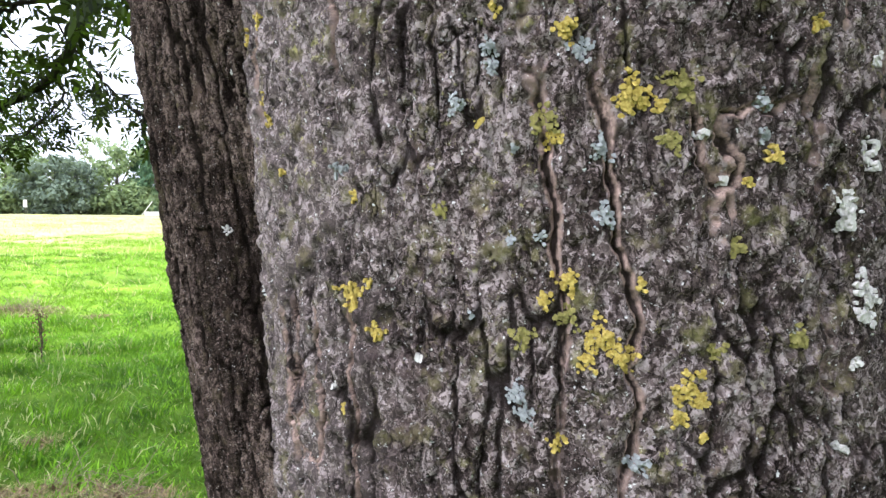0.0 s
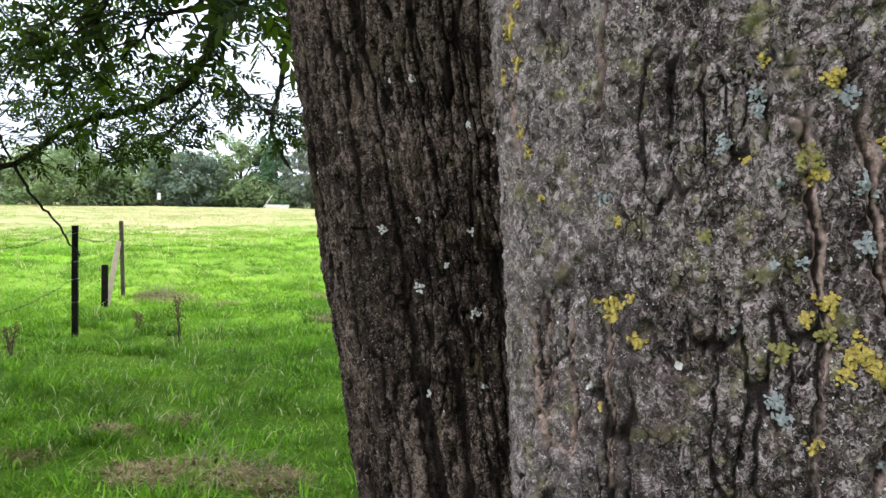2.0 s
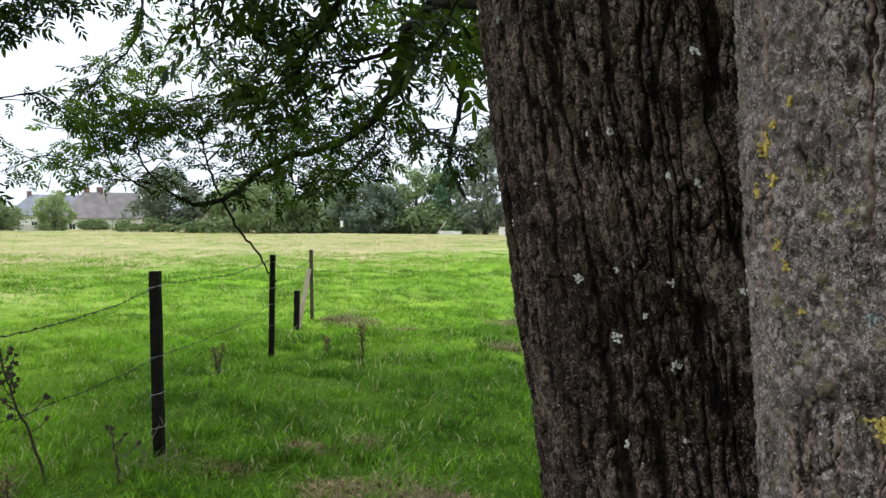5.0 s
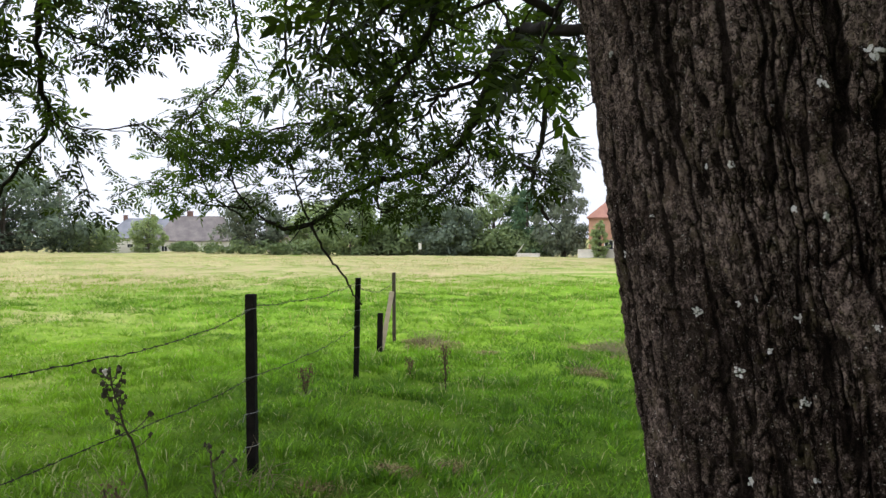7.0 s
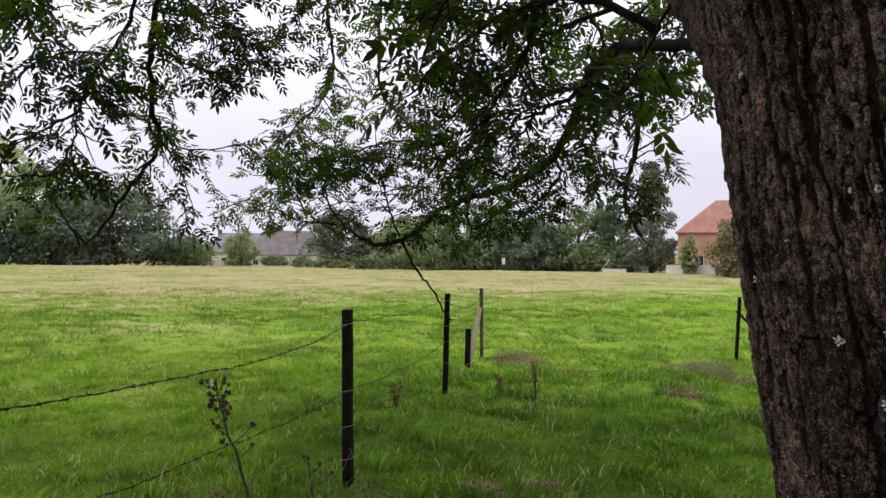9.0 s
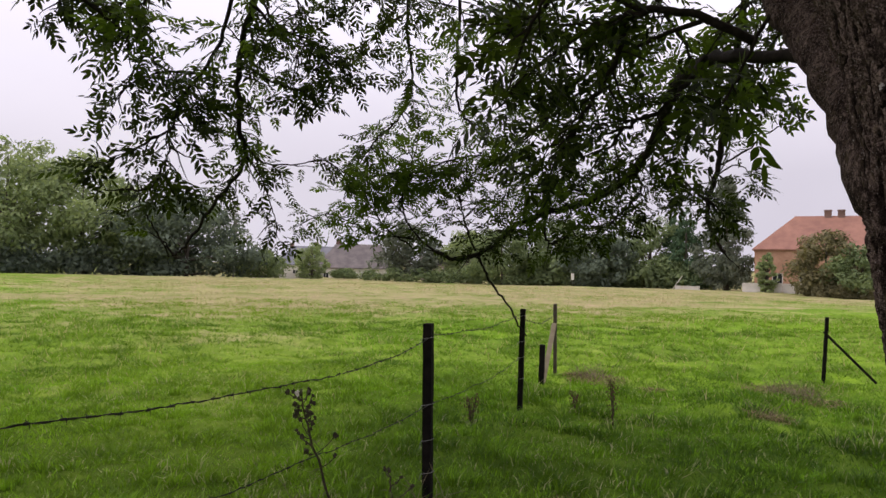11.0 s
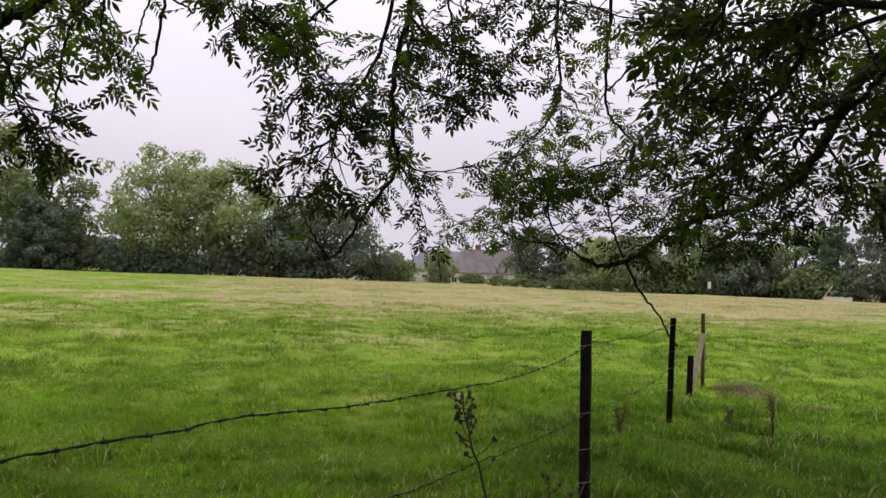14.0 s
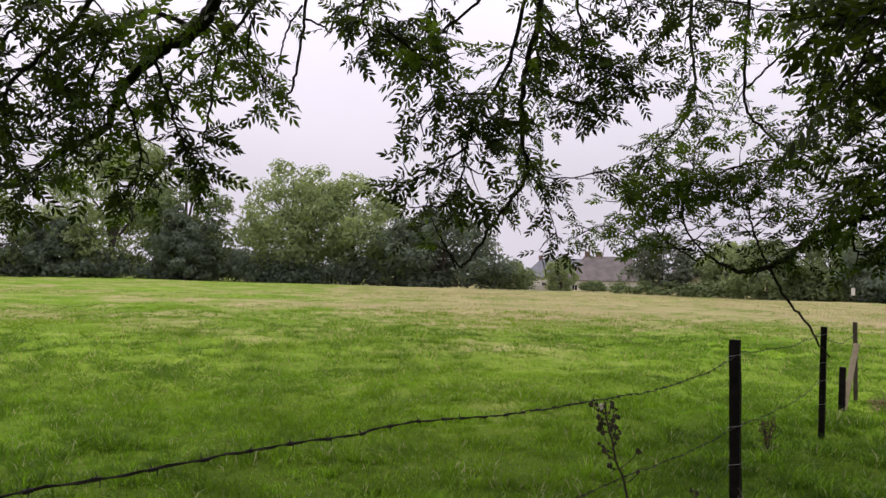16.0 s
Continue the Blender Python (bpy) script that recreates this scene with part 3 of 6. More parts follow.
def dark_relief(u, v):
    """Bark of the old stem: interlaced upright ridges, broken by narrow jagged cracks into small long plates that flake."""
    u2 = u + 0.006 * fbm(u * 14, v * 8, 3, 73) + 0.003 * vnoise(v * 15, u * 6, 78) + 0.0022 * fbm(u * 75, v * 45, 2, 79)
    a = np.abs(vnoise(u2 * 52, v * 2.7, 82))
    b = np.abs(vnoise(u2 * 43 + 40, v * 3.1, 84))
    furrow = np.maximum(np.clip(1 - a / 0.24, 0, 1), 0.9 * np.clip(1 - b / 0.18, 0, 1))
    f1, f2, val = cells(u2 * 84, v * 15, 90)
    gate = np.clip(0.75 + 1.2 * vnoise(u * 20, v * 9, 99), 0, 1)
    seam = np.clip(1 - (f2 - f1) / 0.20, 0, 1) * gate
    s1, s2, sval = cells(u2 * 185, v * 52, 92)
    flake = np.clip(0.4 + 1.4 * vnoise(u * 13, v * 8, 93), 0, 1)
    h = -0.0100 * furrow - 0.0065 * seam + 0.0075 * (val - 0.5) + (0.0015 + 0.0036 * flake) * (sval - 0.5)
    h = h + 0.0024 * fbm(u2 * 110, v * 60, 3, 95) + 0.014 * vnoise(u * 3, v * 1.4, 97) + 0.006 * vnoise(u * 16, v * 5, 98)
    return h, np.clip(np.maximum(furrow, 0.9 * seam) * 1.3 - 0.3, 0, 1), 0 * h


N_AXIS = lambda z: (0.18 - 0.06 * (z - 1.5), 0.461 + 0.0 * z)
B_AXIS = lambda z: (0.137 - 0.157 * (z - 1.5) - 0.10 * np.clip(z - 1.95, 0, 0.8) - 0.02 * np.clip(z - 2.2, 0, 9) ** 2, 1.626 + 0.0 * z)


def n_radius(a, z):
    """The near stem is a little flattened: fuller towards +x; flares at the foot."""
    flat = 0.010 * np.clip((-a - 163 * D) / (24 * D), 0, 1.3) * np.clip((a + 268 * D) / (60 * D), 0, 1)
    return 0.125 - flat + 0.03 * np.clip(np.cos(a + 0.5), 0, 1) ** 1.5 + 0.09 * np.exp(-np.clip(z, 0, 9) / 0.22) - 0.006 * (z - 1.5) - 0.028 * np.clip(z - 2.2, 0, 9)


def b_radius(a, z):
    tip = 0.005 + 0.995 * np.clip((6.5 - z) / 0.25, 0, 1)
    return tip * (0.494 + 0.32 * np.exp(-np.clip(z, 0, 9) / 0.30) * (1 + 0.35 * np.cos(5 * a)) + 0.012 * np.cos(3 * a + 1) - 0.08 * np.clip(z - 2.6, 0, 9))


def surface(axis, radius, a, z):
    cx, cy = axis(z)
    r = radius(a, z)
    return cx + r * np.cos(a), cy + r * np.sin(a), z


def trunk_mesh(axis, radius, relief, a, z, girth, mat):
    a, z = a[None, :], z[:, None]
    h, furrow, bare = relief(a * girth + 0 * z, z + 0 * a)
    x, y, zz = surface(axis, lambda p, q: radius(p, q) + h, a, z)
    rows, cols = h.shape
    verts = np.stack([x, y, zz + 0 * a], -1).reshape(-1, 3)
    i, k = np.meshgrid(np.arange(rows - 1), np.arange(cols), indexing="ij")
    j = (k + 1) % cols
    quads = np.stack([i * cols + k, i * cols + j, (i + 1) * cols + j, (i + 1) * cols + k], -1).reshape(-1, 4)
    me = mesh_of("trunk", verts, quads, mat, True, 4)
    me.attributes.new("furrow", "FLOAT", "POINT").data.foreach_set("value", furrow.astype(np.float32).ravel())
    me.attributes.new("bare", "FLOAT", "POINT").data.foreach_set("value", bare.astype(np.float32).ravel())
    # mask of the -x side, for its pale crust and painted side light
    me.attributes.new("crust", "FLOAT", "POINT").data.foreach_set("value", np.clip((-1.92 - a + 0 * z) / 0.75, 0, 1).astype(np.float32).ravel())
    return me

ASH = thing("ash_tree", "old ash tree with dark furrowed bark and overhanging pinnate leaves", "tree", (0.37, 1.63, 0))
STEM = thing("young_ash_tree", "slim grey ash stem crusted with yellow and grey lichen", "tree", (0.27, 0.46, 0))


def at_root(me, root):
    me.transform(Matrix.Translation(-Vector(root.location)))
    return me


n_a = spaced([(-270 * D, 7 * D), (-192 * D, 0.37 * D), (-34 * D, 7 * D), (83 * D, 7 * D)])
n_z = spaced([(-0.12, 0.06), (1.33, 0.0009), (1.65, 0.15), (5.2, 0.04)])
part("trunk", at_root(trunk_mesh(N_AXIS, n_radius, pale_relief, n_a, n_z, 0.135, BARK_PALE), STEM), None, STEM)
b_a = spaced([(-270 * D, 5 * D), (-184 * D, 0.22 * D), (-72 * D, 5 * D), (85 * D, 5 * D)])
b_z = spaced([(-0.12, 0.05), (1.0, 0.0031), (2.18, 0.15), (6.5, 0.04)])
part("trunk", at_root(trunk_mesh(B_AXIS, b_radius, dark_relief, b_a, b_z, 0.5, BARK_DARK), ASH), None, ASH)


# ---- lichens on the bark ----
def lichen(tree, axis, radius, relief, girth, mat, deg, z, mm, label, seed, flake=1.25):
    """A crust of small overlapping lobes, laid over the bark round one place; sizes in millimetres."""
    r = np.random.default_rng(seed)
    size = mm / 1000
    n = int(np.clip((mm / flake) ** 2 * 1.7, 7, 150))
    rho, phi = np.sqrt(r.uniform(0, 1, n)), r.uniform(0, 2 * math.pi, n)
    rho = rho * (0.75 + 0.3 * np.sin(3 * phi + seed) + 0.2 * np.sin(5 * phi))
    a = deg * D + size * rho * np.cos(phi) / girth
    zz = z + size * rho * np.sin(phi) * 1.1
    h = relief(a * girth, zz)[0]
    h = h + 0.0003 + 0.0006 * r.uniform(0, 1, n)
    verts, faces = [], []
    for k in range(n):
        lobe = flake / 1000 * r.uniform(0.55, 1.25)
        o = len(verts)
        tip = r.uniform(-0.35, 0.35, 2)
        for j in range(8):
            b = 2 * math.pi * j / 8
            rr = lobe * r.uniform(0.7, 1.2)
            rise = 0.25 * lobe + rr * (tip[0] * math.cos(b) + tip[1] * math.sin(b))
            x, y, q = surface(axis, lambda p, w: radius(p, w) + h[k] + rise, a[k] + rr * math.cos(b) / girth, zz[k] + rr * math.sin(b))
            verts.append((float(x), float(y), float(q)))
        x, y, q = surface(axis, lambda p, w: radius(p, w) + h[k] + 0.1 * lobe, a[k], zz[k])
        verts.append((float(x), float(y), float(q)))
        faces += [(o + j, o + (j + 1) % 8, o + 8) for j in range(8)]
        for j in range(8):
            x, y, q = surface(axis, lambda p, w: radius(p, w) + h[k] - 0.0025, a[k] + 0.8 * lobe * math.cos(2 * math.pi * j / 8) / girth, zz[k] + 0.8 * lobe * math.sin(2 * math.pi * j / 8))
            verts.append((float(x), float(y), float(q)))
        faces += [(o + 9 + j, o + 9 + (j + 1) % 8, o + (j + 1) % 8, o + j) for j in range(8)]
    part("lichen", at_root(mesh_of("lichen", verts, faces, mat), tree), None, tree, label)


def on_stem(mat, label, spots, flake=0.72):
    for k, (deg, z, mm) in enumerate(spots):
        lichen(STEM, N_AXIS, n_radius, pale_relief, 0.135, mat, deg, z, mm, label, int(z * 1000) + k, flake)


on_stem(LICHEN_YELLOW, "bright yellow leafy lichen", [(-127, 1.470, 6.0), (-122, 1.458, 3.6), (-123, 1.475, 2.2), (-93, 1.479, 4.4), (-96, 1.473, 3.4), (-89, 1.462, 6.4), (-91, 1.455, 3.8),
        (-86, 1.456, 4.7), (-79, 1.447, 5.0), (-80, 1.439, 3.2), (-77, 1.444, 2.5), (-77, 1.452, 1.7), (-77, 1.433, 1.9), (-84, 1.535, 6.4), (-85, 1.532, 3.8), (-81, 1.532, 2.7), (-92, 1.554, 4.0), (-101, 1.561, 2.4)])
on_stem(LICHEN_YELLOW, "yellow lichen crust", [(-67, 1.518, 3.0), (-70, 1.509, 1.8), (-60, 1.558, 3.4), (-95, 1.429, 3.2), (-143, 1.513, 1.7), (-125, 1.504, 2.3), (-104, 1.527, 2.0), (-94, 1.522, 3.3), (-130, 1.429, 1.6), (-84, 1.479, 2.3),
        (-144, 1.605, 2.6), (-149, 1.596, 2.7), (-152, 1.587, 5.6), (-151, 1.571, 4.2), (-156, 1.566, 3.2), (-150, 1.541, 3.2), (-147, 1.532, 2.6)])
on_stem(LICHEN_OLIVE, "olive green lichen crust", [(-93, 1.468, 4.2), (-78, 1.538, 5.3), (-95, 1.528, 5.2), (-99, 1.461, 4.4), (-80, 1.521, 3.5), (-75, 1.459, 2.9), (-64, 1.462, 3.9), (-110, 1.50, 3.0), (-72, 1.49, 3.2)], 0.7)
on_stem(LICHEN_GREY, "pale blue-grey lichen", [(-100, 1.443, 4.3), (-99, 1.437, 3.3), (-107, 1.533, 3.4), (-90, 1.548, 4.2), (-99, 1.519, 1.7), (-88, 1.519, 4.0), (-88, 1.499, 4.0), (-100, 1.491, 2.1), (-96, 1.492, 2.4),
        (-68, 1.534, 3.0), (-68, 1.524, 2.6), (-106, 1.467, 1.4), (-102, 1.550, 3.4), (-102, 1.544, 3.0), (-85, 1.424, 3.3), (-128, 1.513, 2.6)], 0.6)
on_stem(LICHEN_WHITE, "whitish crust lichen", [(-51, 1.522, 3.8), (-51, 1.517, 3.4), (-55, 1.505, 4.5), (-55, 1.499, 4.1), (-52, 1.476, 5.9), (-52, 1.469, 5.5), (-49, 1.550, 2.2), (-133, 1.436, 1.5), (-115, 1.451, 1.7), (-76, 1.523, 1.4),
        (-54, 1.452, 2.5), (-56, 1.425, 1.9), (-73, 1.510, 1.3)], 1.0)
WHITE_ON_OLD = [(-117, 1.683, 5.2), (-108, 1.614, 5.9), (-103, 1.604, 6.6), (-150, 1.537, 12), (-129, 1.454, 8.2), (-120, 1.473, 5.2), (-117, 1.480, 5.2), (-110, 1.456, 5.9), (-116, 1.404, 4.3), (-122, 1.366, 9), (-149, 1.153, 12),
        (-111, 1.334, 6.8), (-111, 1.225, 4.4), (-100, 1.790, 8.5), (-132, 1.748, 4.7), (-122, 1.685, 4.4), (-92, 1.822, 12), (-123, 1.198, 11), (-140, 1.42, 5), (-136, 1.61, 4), (-104, 1.13, 7), (-98, 1.45, 6), (-95, 1.30, 5), (-142, 1.90, 5)]
for k, (deg, z, mm) in enumerate(WHITE_ON_OLD):
    lichen(ASH, B_AXIS, b_radius, dark_relief, 0.5, LICHEN_WHITE, deg, z, mm, "white crust lichen spot", 500 + k, max(1.6, mm * 0.24))


# ---- the wire fence ----
def square_post(name, label, at, height, wide, mat, lean=(0, 0), turn=0.35, cap=0.006):
    post = thing(name, label, "fence post", (at[0], at[1], float(gz(at[0], at[1]))), turn, "posts of the wire fence")
    post.rotation_euler = (lean[0], lean[1], turn)
    bm = bmesh.new()
    box(bm, (wide, wide, height + 0.3), (0, 0, height / 2 - 0.15), cap)
    bmesh.ops.subdivide_edges(bm, edges=[e for e in bm.edges if abs(e.verts[0].co.z - e.verts[1].co.z) > 0.3], cuts=12)
    rng = random.Random(int(height * 1000))
    for v in bm.verts:
        v.co += Vector((rng.uniform(-1, 1), rng.uniform(-1, 1), 0)) * 0.0022
    part("shaft", bm, mat, post)
    return post


P0, P1, P2, P3, P4, P5 = (-1.71, -0.63), (-3.33, 3.905), (-4.63, 7.21), (-5.28, 8.82), (-5.72, 10.0), (-2.42, 12.1)
FENCE_P1 = square_post("fence_post", "black weathered square fence post holding two barbed wires", P1, 1.20, 0.062, POST, (0.0, -0.012))
FENCE_P2 = square_post("fence_post", "black weathered square fence post touched by a hanging twig", P2, 1.15, 0.056, POST, (0.0, 0.02))
square_post("fence_post", "short black square fence post beside a leaning plank", P3, 0.53, 0.07, POST, (0.0, 0.02))
square_post("fence_post", "thin grey wooden fence post behind a plank", P4, 1.09, 0.05, POST_GREY, (0.0, -0.01))
square_post("fence_post", "black weathered square fence post holding two barbed wires", P0, 1.15, 0.062, POST)
brace_post = square_post("fence_post", "black fence post with a slanting brace", P5, 0.98, 0.05, POST, (0.0, 0.05))
bm = bmesh.new()
box(bm, (0.035, 0.035, 1.0), (0.0, 0, 0), 0.004)
brace = part("brace", bm, POST, brace_post)
brace.location, brace.rotation_euler = (0.33, 0.0, 0.42), (0, radians(-47), 0)

plank = thing("plank", "pale sawn plank leaning against a short fence post", "plank", (-5.32, 8.94, float(gz(-5.32, 8.94))), 0.5)
bm = bmesh.new()
box(bm, (0.066, 0.024, 0.86), (0, 0, 0.40), 0.003)
board = part("board", bm, PLANK, plank)
board.rotation_euler = (radians(-8), radians(10), 0)


def barbed_wire(name, a, b, sag, seed, every=0.115, thick=0.0018, slack=0.004, skew=0.0):
    """Two twisted strands with barbs between two points."""
    a, b = Vector(a), Vector(b)
    n = max(24, int((b - a).length / 0.03))
    rng = random.Random(seed)
    rope = thing(name, "rusty barbed wire strung between black fence posts", "wire", tuple(a), 0, "wires of the fence")
    drift = Vector((0, 0, 0))
    line = []
    for i in range(n + 1):
        t = i / n
        drift = drift * 0.9 + Vector([rng.gauss(0, slack * 0.5) for _ in range(3)])
        line.append((b - a) * t + drift * min(1, 6 * t, 6 * (1 - t)) - Vector((0, 0, 4 * sag * t * (1 - t) * (1 + skew * (1 - 2 * t)))))
    verts, faces = [], []
    for phase in (0, math.pi):
        twist = []
        for i, p in enumerate(line):
            k = i * 1.1 + phase
            twist.append(p + Vector((math.cos(k), 0, math.sin(k))) * thick)
        v, f = tube(twist, [thick] * len(twist), 5)
        faces += [tuple(q + len(verts) for q in face) for face in f]
        verts += v
    part("strand", mesh_of("strand", verts, faces, WIRE), None, rope)
    kinds = []
    for kind in range(4):
        verts, faces = [], []
        for sx in range(4):
            spin = rng.uniform(0, 6.28)
            out_way = Vector((0, math.cos(spin), math.sin(spin)))
            start = Vector((0.006 * (sx - 1.5), 0, 0))
            v, f = tube([start - out_way * 0.004, start + out_way * 0.016 + Vector((rng.uniform(-0.004, 0.004), 0, 0))], [thick * 0.9, thick * 0.4], 4)
            faces += [tuple(q + len(verts) for q in face) for face in f]
            verts += v
        v, f = tube([Vector((-0.009, 0, 0)), Vector((0.009, 0, 0))], [thick * 2.4] * 2, 6)
        faces += [tuple(q + len(verts) for q in face) for face in f]
        kinds.append(mesh_of("barb", verts + v, faces, WIRE))
    count = int((b - a).length / every)
    for c in range(1, count):
        i = min(n - 1, max(1, int(round(n * (c + rng.uniform(-0.1, 0.1)) / count))))
        barb = part("barb", kinds[c % 4], None, rope)
        barb.location, barb.rotation_euler = line[i], (line[i + 1] - line[i - 1]).to_track_quat("X", "Z").to_euler()


def on_post(p, z):
    return (p[0] + 0.02, p[1] - 0.03, float(gz(*p)) + z)


barbed_wire("barbed_wire", on_post(P1, 1.106), on_post(P0, 1.199), 0.063, 1, skew=1.77)
barbed_wire("barbed_wire", on_post(P1, 0.65), on_post(P0, 1.008), 0.097, 2, thick=0.0015)
barbed_wire("barbed_wire", on_post(P1, 1.13), on_post(P2, 1.10), 0.06, 3)
barbed_wire("barbed_wire", on_post(P1, 0.66), on_post(P2, 0.60), 0.05, 4, thick=0.0016)
barbed_wire("barbed_wire", on_post(P2, 1.06), on_post(P4, 0.98), 0.12, 5)


def plain_wire(a, b, sag, seed):
    """A single smooth strand close to the grass."""
    a, b = Vector(a), Vector(b)
    rope = thing("plain_wire", "thin dark wire strung low between fence posts", "wire", tuple(a), 0, "wires of the fence")
    rg = random.Random(seed)
    line = [(b - a) * (i / 40) + Vector((0, rg.gauss(0, 0.001), rg.gauss(0, 0.002) - 4 * sag * (i / 40) * (1 - i / 40))) for i in range(41)]
    v, f = tube(line, [0.0006] * 41, 5)
    part("strand", mesh_of("strand", v, f, WIRE), None, rope)


def staple(post, z, seed):
    """A bent wire tie round the post, with a loose end."""
    rg = random.Random(seed)
    w = 0.036
    ring = [(-w, -w, z - 0.008), (w, -w, z + 0.008), (w, w, z + 0.004), (-w, w, z - 0.004), (-w, -w, z - 0.008)]
    v, f = tube([Vector(p) for p in ring] + [Vector((-w - 0.01, -w - 0.012, z - 0.03 - rg.uniform(0, 0.03)))], [0.0019] * 6, 5)
    part("wire_tie", mesh_of("wire_tie", v, f, WIRE_PALE), None, post, "pale twisted wire tie")


for p, q in ((P1, P2), (P1, P0)):
    plain_wire(on_post(p, 0.41), on_post(q, 0.44), 0.03, 7)
    plain_wire(on_post(p, 0.19), on_post(q, 0.22), 0.02, 8)
for k, z in enumerate((1.10, 0.65, 0.41, 0.19)):
    staple(FENCE_P1, z, k)
for k, z in enumerate((1.07, 0.78, 0.60, 0.36)):
    staple(FENCE_P2, z, 10 + k)


# ---- the far edge of the pasture: trees, hedge and houses ----
FAR_BARK = mat_plain("far_trunk_bark", (0.06, 0.05, 0.04), (0.12, 0.10, 0.08), 2.0, 0.9, 0.4, 0.03)
# far broadleaf colours are lifted and greyed: distance haze put into the leaves
LEAF_OAK = mat_leaf("broad_tree_leaves", (0.082, 0.114, 0.053), (0.146, 0.185, 0.087), 0.3, 0.6)
LEAF_LIGHT = mat_leaf("light_tree_leaves", (0.128, 0.170, 0.080), (0.214, 0.258, 0.126), 0.35, 0.6)
LEAF_RUST = mat_leaf("rust_tinged_leaves", (0.085, 0.080, 0.042), (0.150, 0.136, 0.072), 0.3, 0.6)
LEAF_DARK = mat_leaf("dark_tree_leaves", (0.058, 0.078, 0.058), (0.108, 0.134, 0.096), 0.25, 0.6)
LEAF_BLUE = mat_leaf("cypress_needles", (0.030, 0.062, 0.036), (0.070, 0.115, 0.060), 0.15, 0.7)
LEAF_SILVER = mat_leaf("silvery_conifer_needles", (0.060, 0.076, 0.054), (0.122, 0.138, 0.098), 0.15, 0.7)


def leaf_quads(rng, centres, radii, count, size, droop=0.0, up=0.55, loose=0.5, inner=0.55):
    """Small leaf clumps round blob centres: spread over each blob's outer part and facing outwards, so that each blob reads as a bough."""
    weight = radii ** 2
    pick = rng.choice(len(centres), count, p=weight / weight.sum())
    d = rng.normal(size=(count, 3))
    d /= np.linalg.norm(d, axis=1)[:, None]
    r = radii[pick] * rng.uniform(inner * inner, 1.15, count) ** 0.5
    p = centres[pick] + d * r[:, None] * np.array([1, 1, 0.72])
    nrm = d * 1.1 + rng.normal(size=(count, 3)) * loose + np.array([0, 0, up])
    nrm /= np.linalg.norm(nrm, axis=1)[:, None]
    t = np.cross(nrm, rng.normal(size=(count, 3)))
    t /= np.linalg.norm(t, axis=1)[:, None]
    if droop:
        t = t * (1 - droop) + np.array([0, 0, -1]) * droop
        t /= np.linalg.norm(t, axis=1)[:, None]
    b = np.cross(nrm, t)
    s = size * rng.uniform(0.55, 1.4, count)[:, None]
    w = s * rng.uniform(0.35, 0.7, count)[:, None]
    verts = np.stack([p - t * s * 0.6, p + b * w * 0.5 - t * s * 0.05, p + t * s * 0.6 + nrm * s * 0.12, p - b * w * 0.5 + t * s * 0.08], 1).reshape(-1, 3)
    return verts, np.arange(count * 4).reshape(-1, 4)


